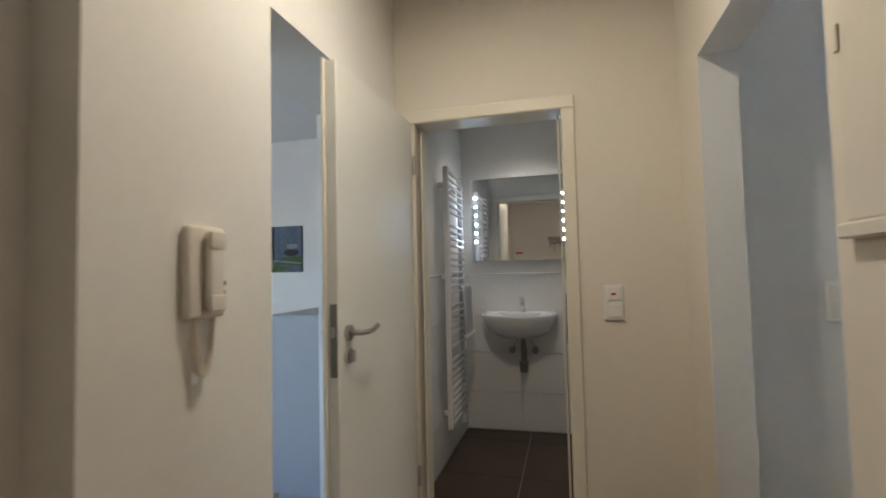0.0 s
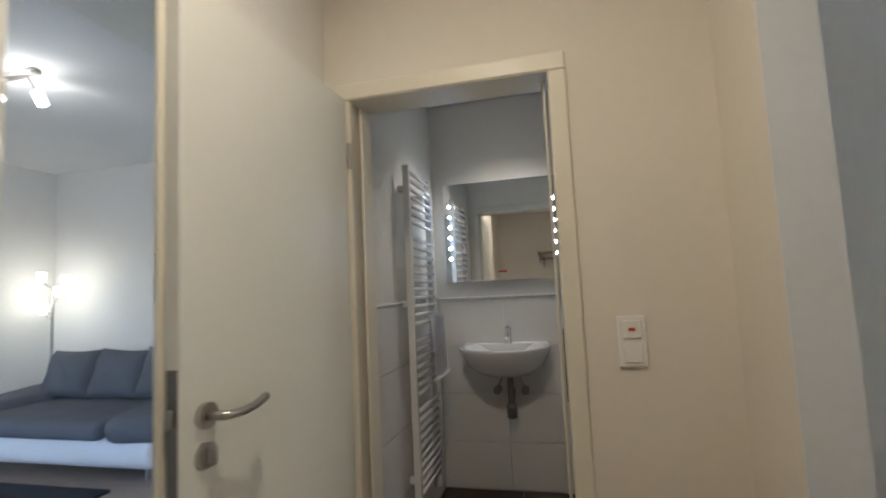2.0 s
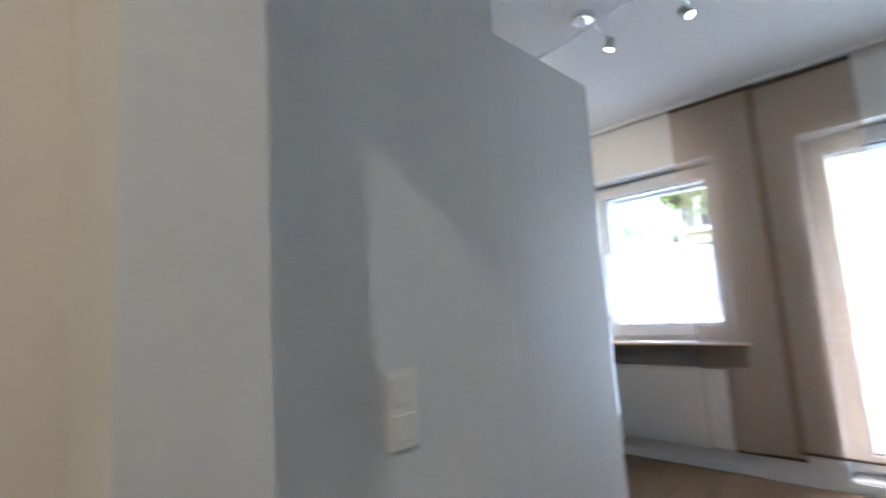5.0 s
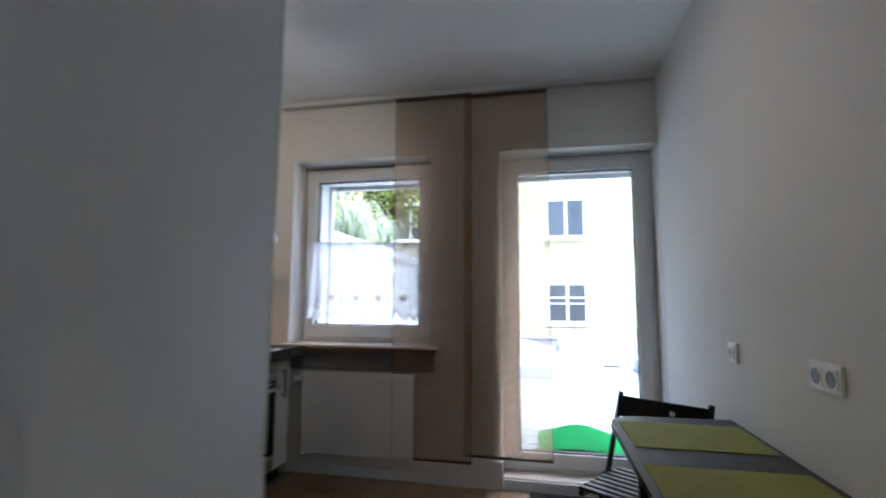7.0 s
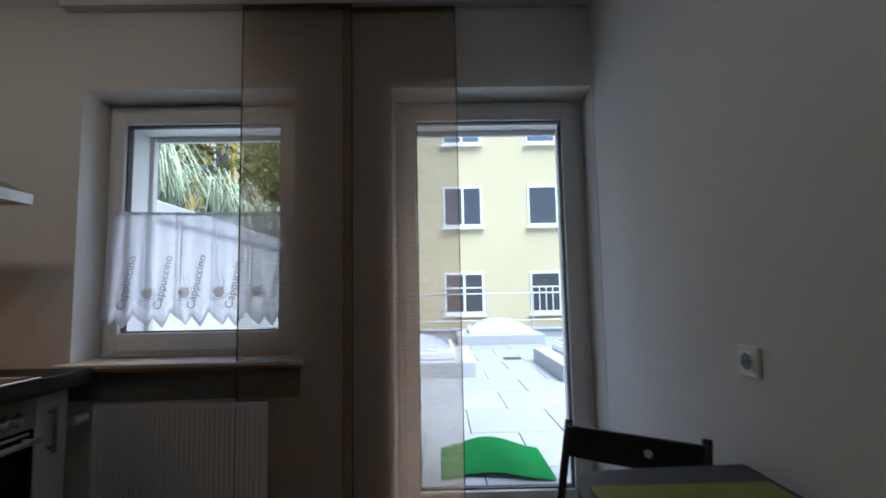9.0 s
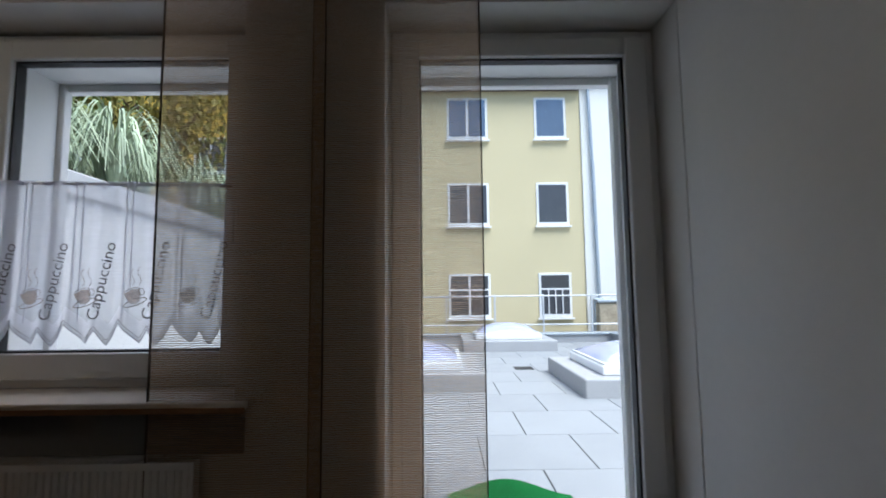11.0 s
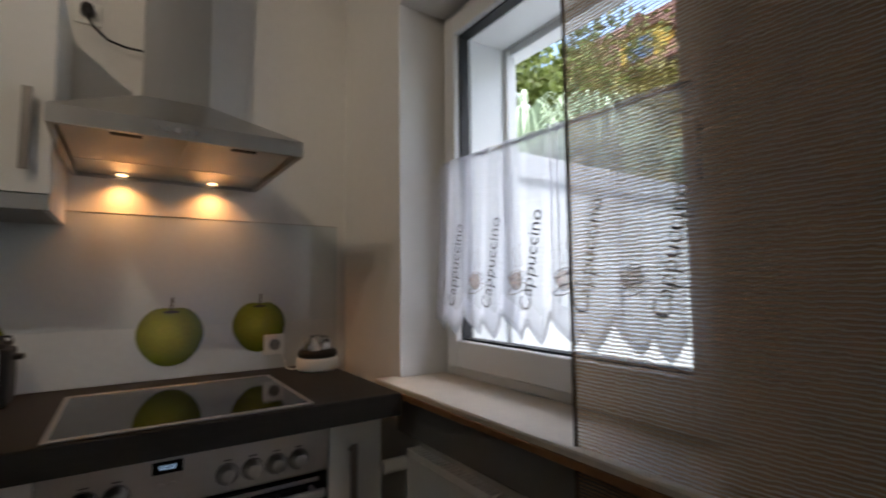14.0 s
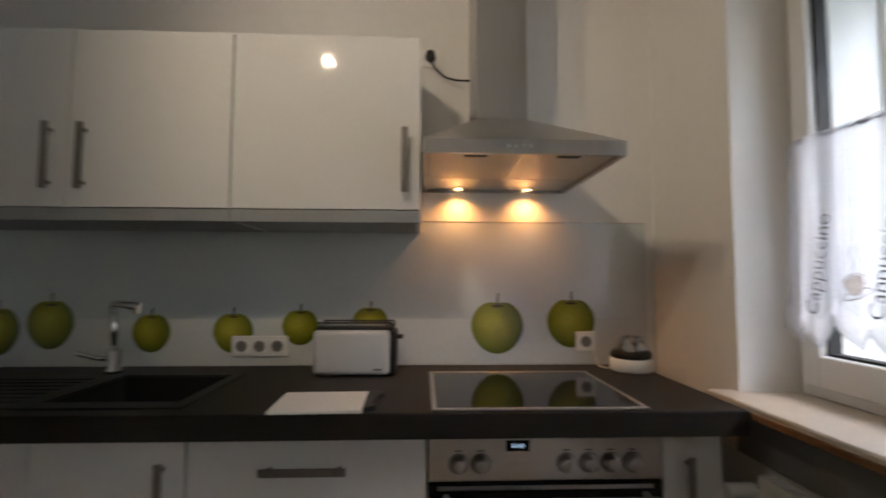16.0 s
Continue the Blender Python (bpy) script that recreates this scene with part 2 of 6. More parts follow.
    "zinc": mat("zinc", (0.42, 0.46, 0.50), 0.45, 0.6, var=0.08),
    "pane": mat("reflecting_window_pane", (0.27, 0.285, 0.30), 0.03, 0.85, var=0.1),
    "pane_dark": mat("dark_window_pane", (0.055, 0.057, 0.062), 0.04, var=0.5, scale=0.8, rand=0.6),
    "cup": mat("shaded_socket_cup", (0.20, 0.19, 0.18), 0.5, var=0.05),
    "gloss_enamel": mat("glossy_white_enamel", (0.84, 0.84, 0.83), 0.10, var=0.01, coat=0.5),
    "mist": mat("picture_mist", (0.085, 0.115, 0.165), 0.3, var=0.4, scale=3, fine=14, stretch=(4, 1, 0.6)),
    "pebble": mat("picture_pale_stone", (0.22, 0.23, 0.25), 0.3, var=0.4, scale=14),
    "rail": mat("galvanised_rail", (0.55, 0.56, 0.57), 0.5, 0.5, var=0.06),
    "brownwall": mat("brown_screen", (0.10, 0.085, 0.07), 0.85, var=0.2),
    "ruin": mat("weathered_wall", (0.45, 0.38, 0.27), 0.95, var=0.35, scale=3, fine=15, bump=0.5, bscale=30),
    "soil": mat("garden_soil", (0.06, 0.055, 0.03), 0.95, var=0.5, scale=3, fine=20, bump=0.5),
    "ground": mat("ground_asphalt", (0.10, 0.10, 0.095), 0.9, var=0.2, scale=0.3, bump=0.2),
    "bark": mat("bark", (0.09, 0.06, 0.04), 0.95, var=0.35, scale=6, bump=0.8, bscale=20),
    "leaves": mat("tree_leaves", (0.13, 0.155, 0.022), 0.6, var=0.55, scale=0.9, fine=4),
    "leaves_gold": mat("yellowing_leaves", (0.20, 0.165, 0.03), 0.6, var=0.55, scale=1.2, fine=5),
    "blade": mat("grass_blade", (0.36, 0.42, 0.27), 0.6, var=0.5, scale=1.5, fine=6),
    "curtain": sheer("woven_panel_cloth", (0.53, 0.38, 0.25), 0.18, 0.90, 44, 3.5),
    "seam": mat("panel_seam", (0.10, 0.075, 0.055), 0.9, var=0.2),
    "toaster": mat("silver_lacquer", (0.66, 0.66, 0.67), 0.32, 0.15, var=0.03),
    "shade_greyboard": mat("shade_darkened_grey_melamine", (0.36, 0.36, 0.36), 0.45, var=0.03, bump=0.02),
    "handle": mat("dark_brushed_handle", (0.27, 0.25, 0.23), 0.35, 0.9, var=0.1),
    "lock": mat("dull_steel_plate", (0.26, 0.245, 0.23), 0.45, 0.9, var=0.1),
    "print_line": mat("printed_taupe_line", (0.22, 0.19, 0.17), 0.9, var=0.2),
    "hem_line": mat("grey_hem_stitching", (0.34, 0.34, 0.37), 0.9, var=0.1),
    "cafe": sheer("voile", (0.80, 0.82, 0.90), 0.46, 0.58, 90, 1.0),
    "cafe_hem": sheer("voile_hem", (0.80, 0.82, 0.90), 0.58, 0.72, 90, 1.0),
    "coil": mat("coil_cord", (0.72, 0.66, 0.54), 0.5, var=0.03),
    "skirt": mat("white_skirting", (0.78, 0.78, 0.77), 0.45, var=0.02),
}



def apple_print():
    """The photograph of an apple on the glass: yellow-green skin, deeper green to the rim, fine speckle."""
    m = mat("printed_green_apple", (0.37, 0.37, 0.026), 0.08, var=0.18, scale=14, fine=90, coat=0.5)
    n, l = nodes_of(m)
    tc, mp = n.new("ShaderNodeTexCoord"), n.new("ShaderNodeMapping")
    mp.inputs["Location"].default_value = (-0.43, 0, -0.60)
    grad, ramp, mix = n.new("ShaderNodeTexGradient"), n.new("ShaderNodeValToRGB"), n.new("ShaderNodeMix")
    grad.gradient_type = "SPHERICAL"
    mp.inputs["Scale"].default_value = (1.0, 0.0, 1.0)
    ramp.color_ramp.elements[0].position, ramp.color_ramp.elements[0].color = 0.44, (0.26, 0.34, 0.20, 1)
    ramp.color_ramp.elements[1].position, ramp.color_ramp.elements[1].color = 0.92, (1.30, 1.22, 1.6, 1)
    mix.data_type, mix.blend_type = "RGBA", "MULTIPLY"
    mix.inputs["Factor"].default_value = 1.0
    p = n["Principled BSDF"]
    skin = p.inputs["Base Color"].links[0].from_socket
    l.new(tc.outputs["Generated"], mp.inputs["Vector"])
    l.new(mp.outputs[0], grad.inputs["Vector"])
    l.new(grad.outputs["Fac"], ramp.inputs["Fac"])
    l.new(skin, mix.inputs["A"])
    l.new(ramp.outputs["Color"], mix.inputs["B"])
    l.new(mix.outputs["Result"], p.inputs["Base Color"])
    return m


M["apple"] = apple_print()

# ---------------------------------------------------------------- building tools
BASE = {}


def thing(name, label, category, base=(0, 0, 0), local=False, group="", turn=0.0):
    ob = new(name)
    ob.empty_display_size = 0.1
    ob.matrix_basis = pose(*base, 0, 0, turn)
    BASE[ob.name] = Matrix() if local else ob.matrix_basis.inverted()
    return tagged(ob, label, category, group)


def finish(bm, name, material, smooth=False):
    me = bpy.data.meshes.new(name)
    bmesh.ops.recalc_face_normals(bm, faces=bm.faces)
    bm.to_mesh(me)
    bm.free()
    if material:
        me.materials.append(M[material])
    if smooth:
        for f in me.polygons:
            f.use_smooth = True
    return me


def part(name, bm, material, parent, label="", smooth=False):
    ob = new(name, finish(bm, name, material, smooth))
    ob.parent = parent
    if parent.name in BASE:
        ob.matrix_parent_inverse = BASE[parent.name]
    if label:
        ob["label"] = label
    return ob


def solid(name, bm, material, label, category, kind="", group="", smooth=False):
    return tagged(new(name, finish(bm, name, material, smooth)), label, category, group, kind)


def box(x0, y0, z0, x1, y1, z1, bev=0.0, seg=1, bm=None):
    bm = bm or bmesh.new()
    g = bmesh.ops.create_cube(bm, size=1.0, matrix=Matrix.LocRotScale(((x0 + x1) / 2, (y0 + y1) / 2, (z0 + z1) / 2), None, (abs(x1 - x0), abs(y1 - y0), abs(z1 - z0))))
    if bev:
        edges = {e for v in g["verts"] for e in v.link_edges}
        bmesh.ops.bevel(bm, geom=list(edges), offset=bev, segments=seg, affect="EDGES", profile=0.5)
    return bm


def cyl(p0, p1, r, seg=16, r2=None, bm=None):
    bm = bm or bmesh.new()
    p0, p1 = Vector(p0), Vector(p1)
    d = p1 - p0
    m = Matrix.Translation((p0 + p1) / 2) @ d.to_track_quat("Z", "Y").to_matrix().to_4x4()
    bmesh.ops.create_cone(bm, cap_ends=True, segments=seg, radius1=r, radius2=r if r2 is None else r2, depth=d.length, matrix=m)
    return bm


def tube(points, r, seg=8, bm=None):
    """A round bar along a line of points."""
    bm = bm or bmesh.new()
    pts = [Vector(p) for p in points]
    rings = []
    for i, p in enumerate(pts):
        d = (pts[min(i + 1, len(pts) - 1)] - pts[max(i - 1, 0)]).normalized()
        q = d.to_track_quat("Z", "Y")
        rings.append([bm.verts.new(p + q @ Vector((r * math.cos(a * 2 * math.pi / seg), r * math.sin(a * 2 * math.pi / seg), 0))) for a in range(seg)])
    for a, b in zip(rings, rings[1:]):
        for k in range(seg):
            bm.faces.new((a[k], a[(k + 1) % seg], b[(k + 1) % seg], b[k]))
    bm.faces.new(rings[0][::-1])
    bm.faces.new(rings[-1])
    return bm


def lathe(cx, cy, profile, seg=24, sx=1.0, sy=1.0, bm=None):
    """profile: (radius, z) from bottom to top."""
    bm = bm or bmesh.new()
    rings = [[bm.verts.new((cx + sx * r * math.cos(a * 2 * math.pi / seg), cy + sy * r * math.sin(a * 2 * math.pi / seg), z)) for a in range(seg)] for r, z in profile]
    for a, b in zip(rings, rings[1:]):
        for k in range(seg):
            bm.faces.new((a[k], a[(k + 1) % seg], b[(k + 1) % seg], b[k]))
    bm.faces.new(rings[0][::-1])
    bm.faces.new(rings[-1])
    return bm


def prism(poly, axis, a0, a1, bm=None):
    """A flat outline in the two other axes, drawn out along axis from a0 to a1."""
    bm = bm or bmesh.new()

    def at(u, v, a):
        return {"x": (a, u, v), "y": (u, a, v), "z": (u, v, a)}[axis]

    lo, hi = [[bm.verts.new(at(u, v, a)) for u, v in poly] for a in (a0, a1)]
    bm.faces.new(lo)
    bm.faces.new(hi[::-1])
    for k in range(len(poly)):
        j = (k + 1) % len(poly)
        bm.faces.new((lo[k], lo[j], hi[j], hi[k]))
    return bm


def wall(name, axis, a0, a1, u0, u1, z0, z1, holes=(), material="wall", label="painted plaster wall"):
    """A wall of real thickness (a0 to a1 along axis) with openings (u0, u1, z0, z1) that go through it."""
    us = sorted({u0, u1, *[h[0] for h in holes], *[h[1] for h in holes]})
    zs = sorted({z0, z1, *[h[2] for h in holes], *[h[3] for h in holes]})
    bm, cache = bmesh.new(), {}

    def v(a, u, z):
        p = (a, u, z) if axis == "x" else (u, a, z)
        if p not in cache:
            cache[p] = bm.verts.new(p)
        return cache[p]

    def full(i, j):
        if not (0 <= i < len(us) - 1 and 0 <= j < len(zs) - 1):
            return False
        u, z = (us[i] + us[i + 1]) / 2, (zs[j] + zs[j + 1]) / 2
        return not any(h[0] < u < h[1] and h[2] < z < h[3] for h in holes)

    for i in range(len(us) - 1):
        for j in range(len(zs) - 1):
            if not full(i, j):
                continue
            u, w, z, y = us[i], us[i + 1], zs[j], zs[j + 1]
            for a in (a0, a1):
                bm.faces.new((v(a, u, z), v(a, w, z), v(a, w, y), v(a, u, y)))
            for di, dj, p, q in ((-1, 0, (u, z), (u, y)), (1, 0, (w, z), (w, y)), (0, -1, (u, z), (w, z)), (0, 1, (u, y), (w, y))):
                if not full(i + di, j + dj):
                    bm.faces.new((v(a0, *p), v(a1, *p), v(a1, *q), v(a0, *q)))
    return solid(name, bm, material, label, "wall", "structure")


def pieces(parent, name, mesh, places):
    for m in places:
        ob = new(name, mesh)
        ob.parent = parent
        if parent.name in BASE:
            ob.matrix_parent_inverse = BASE[parent.name]
        ob.matrix_basis = m


def text_mesh(body, size):
    c = bpy.data.curves.new("lettering", "FONT")
    c.body, c.size, c.align_x, c.align_y, c.extrude = body, size, "CENTER", "CENTER", 0.0004
    c.offset = -0.002 * size
    ob = bpy.data.objects.new("lettering", c)
    scene.collection.objects.link(ob)
    bpy.context.view_layer.update()
    me = bpy.data.meshes.new_from_object(ob.evaluated_get(bpy.context.evaluated_depsgraph_get()))
    bpy.data.objects.remove(ob)
    bm = bmesh.new()
    bm.from_mesh(me)
    return bm

# ---------------------------------------------------------------- structure
CEIL = 2.735


def plain(name, b, material, label, category):
    return solid(name, box(*b), material, label, category, "structure")


plain("ground", (-200, -200, -0.5, 200, 200, -0.12), "ground", "grey asphalt ground reaching the horizon", "ground")
floor_hall = plain("floor_hall", (-1.2, -1.3, -0.12, 0.545, 1.95, -0.002), "plank", "wooden laminate floor of the hall", "floor")
floor_kitchen = plain("floor_kitchen", (0.545, 0.6, -0.12, 4.22, 3.75, -0.010), "joint", "subfloor of the kitchen under laminate planks", "floor")
floor_living = plain("floor_living", (-5.6, -1.3, -0.12, -1.2, 4.5, -0.010), "joint", "subfloor of the living room under laminate planks", "floor")
floor_bath = plain("floor_bath", (-0.86, 1.95, -0.12, 0.9, 3.45, 0.022), "grout", "grout bed of the bathroom floor", "floor")
plain("ceiling_hall", (-1.0, -1.3, CEIL, 0.545, 1.95, CEIL + 0.1), "ceil", "white painted ceiling of the hall", "ceiling")
plain("ceiling_kitchen", (0.545, 0.5, CEIL, 4.82, 3.9, CEIL + 0.1), "ceil", "white painted ceiling of the kitchen", "ceiling")
plain("ceiling_living", (-5.6, -1.3, 2.78, -1.0, 4.6, 2.88), "ceil", "white painted ceiling of the living room", "ceiling")
plain("ceiling_bath", (-0.98, 2.08, 2.52, 0.9, 3.57, 2.62), "ceil", "white painted ceiling of the bathroom", "ceiling")
wall("wall_bath_front", "y", 1.95, 2.08, -0.86, 0.545, 0, CEIL, [(-0.76, -0.069, 0, 1.97)], "wall_hall", label="white plaster wall with the bathroom doorway, tinted as in warm lamplight")
wall("wall_kitchen_entry", "y", 1.95, 2.08, 0.545, 1.36, 0, CEIL, material="wall_daylit", label="white plaster wall beside the kitchen passage, tinted as in daylight")
wall("wall_hall_left", "x", -1.21, -0.86, 0.39, 3.57, 0, CEIL, [(0.93, 1.80, 0, 2.02)], "wall_left", label="thick white plaster wall with an open passage")
wall("wall_hall_niche", "x", -1.21, -0.98, -1.3, 0.39, 0, CEIL, label="white plaster wall of the hall recess")
# the opening is out of view, added to let daylight into the living room
wall("wall_hall_back", "y", -1.42, -1.3, -5.6, 0.545, 0, 2.88, [(-4.3, -2.5, 0.7, 2.3)], label="white plaster wall behind the entrance with an added daylight opening")
wall("wall_hall_right", "x", 0.420, 0.545, -1.3, 1.95, 0, CEIL, [(0.800, 1.64, 0, 2.016)], "wall_hall", label="white plaster wall with a passage to the kitchen")
# sheets added over the reveals to carry the bluish tint of daylight
lining = tagged(new("trim_passage"), "thin added lining of the kitchen passage, tinted as in daylight", "trim", kind="structure")
part("reveal", box(0.4195, 1.636, 0.0, 0.5455, 1.6395, 2.012), "wall_daylit", lining)
part("reveal", box(0.4195, 0.8005, 0.0, 0.5455, 0.804, 2.012), "wall_daylit", lining)
part("soffit", box(0.4195, 0.804, 2.012, 0.5455, 1.636, 2.0155), "wall_daylit", lining)
wall("wall_bath_back", "y", 3.45, 3.57, -0.86, 0.9, 0, 2.52, label="white plaster wall of the bathroom")
wall("wall_bath_right", "x", 0.78, 0.9, 2.08, 3.45, 0, 2.52, label="white plaster wall of the bathroom")
wall("wall_kitchen_end", "x", 1.24, 1.36, 2.08, 3.86, 0, CEIL, label="white plaster wall beside the kitchen units")
wall("wall_kitchen_back", "y", 3.74, 3.86, 1.36, 4.217, 0, CEIL, label="warm white plaster wall behind the kitchen units")
wall("wall_kitchen_right", "y", 0.48, 0.60, 0.545, 4.217, 0, CEIL, label="white plaster wall beside the dining table")
wall("wall_window", "x", 4.217, 4.80, 0.48, 3.86, -0.1, CEIL + 0.1, [(0.603, 1.642, 0.06, 2.275), (2.137, 3.222, 0.882, 2.285)], label="thick white outer wall with window and balcony door")
wall("wall_living_far", "x", -5.62, -5.5, -1.3, 4.6, 0, 2.78, label="white plaster wall of the living room")
wall("wall_living_back", "y", 4.5, 4.62, -5.5, -0.98, 0, 2.78, label="white plaster wall behind the sofa")
wall("wall_living_side", "x", -1.21, -0.98, 3.57, 4.5, 0, 2.78, label="white plaster wall of the living room")


def skirting(x0, y0, x1, y1):
    return solid("baseboard", box(x0, y0, 0.0, x1, y1, 0.06, 0.004), "skirt", "white wooden baseboard", "baseboard", "structure")


skirting(3.0, 0.60, 4.15, 0.614)
skirting(4.20, 2.10, 4.217, 3.2)
skirting(-5.5, 4.485, -1.25, 4.5)
skirting(-5.5, 0, -5.485, 4.48)

# bathroom door frame and leaf
df = tagged(new("door_frame_1"), "cream lacquered steel door frame", "door frame", kind="structure")
part("jamb", box(-0.82, 1.935, 0, -0.76, 2.095, 1.97, 0.006), "frame", df)
part("jamb", box(-0.069, 1.935, 0, -0.009, 2.095, 1.97, 0.006), "frame", df)
part("head", box(-0.82, 1.935, 1.97, -0.009, 2.095, 2.032, 0.006), "frame", df)
part("stop", box(-0.752, 2.0, 0, -0.742, 2.09, 1.962, 0.002), "frame", df)
part("stop", box(-0.087, 2.0, 0, -0.077, 2.09, 1.962, 0.002), "frame", df)
part("strike_plate", box(-0.0735, 1.945, 0.92, -0.0695, 1.967, 1.14, 0.0005), "lock", df, "long steel strike plate")

leaf = thing("door_1", "white lacquered bathroom door standing wide open", "door", (-0.772, 1.93, 0.0), True, turn=-91.6)
part("leaf", box(0.0, -0.041, 0.008, 0.735, -0.001, 1.975, 0.004), "leaf", leaf)
part("rebate", box(0.722, -0.055, 0.012, 0.748, -0.0415, 1.982, 0.003), "frame", leaf)
part("lock_plate", box(0.7345, -0.033, 0.91, 0.7368, -0.007, 1.15, 0.0005), "lock", leaf, "steel lock face plate")
part("latch", box(0.736, -0.028, 1.04, 0.747, -0.014, 1.075, 0.002), "steel", leaf)
for side, face in ((1, 0.012), (-1, -0.041)):
    y = 0.0 if side > 0 else -0.042
    part("rose", cyl((0.675, y, 1.05), (0.675, y + side * 0.012, 1.05), 0.026, 24), "steel", leaf)
    h = part("lever", tube([(0.675, y + side * 0.008, 1.05), (0.675, y + side * 0.045, 1.05), (0.665, y + side * 0.054, 1.05), (0.63, y + side * 0.058, 1.049), (0.59, y + side * 0.058, 1.052), (0.55, y + side * 0.054, 1.061)], 0.0095, 12), "steel", leaf, "curved brushed steel lever", True)
    e = part("thumb_turn_rose", cyl((0.675, y, 0.972), (0.675, y + side * 0.010, 0.972), 0.026, 24), "steel", leaf)
    part("thumb_turn", box(0.667, y + side * 0.01, 0.953, 0.683, y + side * 0.028, 0.991, 0.005, 2), "steel", e)
for z in (0.25, 1.72):
    part("hinge", cyl((0.0, 0.008, z), (0.0, 0.008, z + 0.09), 0.008, 12), "steel", leaf)


def window_unit(name, label, y0, y1, z0, z1, gy0, gy1, gz0, gz1, handle_y, handle_z, door=False):
    w = tagged(new(name), label, "balcony door" if door else "window", kind="structure")
    bm = bmesh.new()
    fx0, fx1 = 4.405, 4.475
    f = 0.045
    for b in ((y0, y0 + f, z0, z1), (y1 - f, y1, z0, z1), (y0 + f, y1 - f, z1 - f, z1), (y0 + f, y1 - f, z0, z0 + f)):
        box(fx0, b[0], b[2], fx1, b[1], b[3], 0.004, 1, bm)
    part("window_frame", bm, "pvc", w)
    bm = bmesh.new()
    sx0, sx1, k = 4.385, 4.455, f - 0.012
    for b in ((y0 + k, gy0, z0 + k, z1 - k), (gy1, y1 - k, z0 + k, z1 - k), (gy0, gy1, gz1, z1 - k), (gy0, gy1, z0 + k, gz0)):
        box(sx0, b[0], b[2], sx1, b[1], b[3], 0.006, 2, bm)
    sash = part("sash", bm, "pvc", w)
    bm = bmesh.new()
    for b in ((gy0, gy0 + 0.007, gz0, gz1), (gy1 - 0.007, gy1, gz0, gz1), (gy0 + 0.007, gy1 - 0.007, gz1 - 0.007, gz1), (gy0 + 0.007, gy1 - 0.007, gz0, gz0 + 0.007)):
        box(4.408, b[0], b[2], 4.45, b[1], b[3], 0, 1, bm)
    part("gasket", bm, "gasket", sash, "black rubber glazing seal")
    p = part("pane", box(4.420, gy0 + 0.003, gz0 + 0.003, 4.426, gy1 - 0.003, gz1 - 0.003), "glass", w, "clear glass pane")
    p.visible_shadow = False
    h = part("handle_plate", box(4.375, handle_y - 0.014, handle_z - 0.035, 4.386, handle_y + 0.014, handle_z + 0.035, 0.004), "pvc", sash)
    part("handle", box(4.345, handle_y - 0.010, handle_z - 0.115, 4.362, handle_y + 0.010, handle_z + 0.012, 0.005, 2), "pvc", w, "white window handle")
    part("handle_neck", cyl((4.36, handle_y, handle_z), (4.378, handle_y, handle_z), 0.008, 10), "pvc", w)
    return w


win = window_unit("window_1", "white plastic tilt-and-turn window above the radiator", 2.155, 3.205, 0.907, 2.27, 2.27, 3.112, 1.035, 2.165, 2.225, 1.55)
bal = window_unit("door_2", "white plastic balcony door with full-height glass", 0.605, 1.636, 0.06, 2.268, 0.725, 1.53, 0.192, 2.16, 1.585, 1.12, True)
# outer reveals, shutter rails and shutter bars, seen through the glass
for base, top, a, b, lo_y, hi_y in ((0.885, 2.178, 2.137, 3.222, 2.20, 3.128), (0.062, 2.190, 0.603, 1.642, 0.665, 1.59)):
    rv = tagged(new("trim_window"), "white rendered outer reveal of the opening", "trim", kind="structure")
    part("side", box(4.477, hi_y, base, 4.640, b, top, 0.002), "pvc", rv)
    part("side", box(4.477, a, base, 4.640, lo_y, top, 0.002), "pvc", rv)
    part("head", box(4.477, a, top, 4.640, b, 2.274, 0.002), "pvc", rv)
    sh = thing("roller_shutter", "white roller shutter rolled up above the glass", "roller shutter", (4.67, (a + b) / 2, top))
    part("shutter_box", box(4.648, a + 0.002, top + 0.004, 4.78, b - 0.002, 2.273, 0.004), "pvc", sh)
    part("end_bar", box(4.655, lo_y + 0.025, top - 0.030, 4.680, hi_y - 0.025, top + 0.002, 0.003), "pvc", sh, "pale bottom bar of the shutter")
    for y0, y1 in ((hi_y - 0.020, hi_y + 0.02), (lo_y - 0.02, lo_y + 0.020)):
        part("guide_rail", box(4.645, y0, base, 4.690, y1, top, 0.003), "pvc", sh, "white aluminium guide rail")
solid("threshold", box(4.23, 0.62, 0.0, 4.40, 1.64, 0.07, 0.006), "sill", "low stone threshold of the balcony door", "threshold", "structure")
sillob = tagged(new("window_sill"), "pale stone window sill with a wooden edge", "window sill", kind="structure")
part("slab", box(4.135, 2.07, 0.884, 4.404, 3.262, 0.908, 0.004), "sill", sillob)
part("edge_band", box(4.128, 2.07, 0.876, 4.135, 3.262, 0.893, 0.001), "sill_edge", sillob, "brown wooden edge strip")
solid("window_sill_outside", box(4.48, 2.202, 0.886, 4.86, 3.126, 0.912, 0.003), "kerb", "grey metal outer window sill", "window sill", "structure")
# dark strip in place of the deep shadow below the projecting sill
solid("sill_shadow_strip", box(4.203, 2.10, 0.73, 4.216, 3.222, 0.875, 0.002), "sill_shadow", "dark grey strip painted as the shadow under the window sill", "wall strip", "structure")

# pipe box below the pier
pb = thing("pipe_cover", "white wooden pipe cover box on the floor", "pipe cover", (4.2, 1.85, 0))
part("front", box(4.185, 1.63, 0.0, 4.200, 2.09, 0.165, 0.003), "skirt", pb)
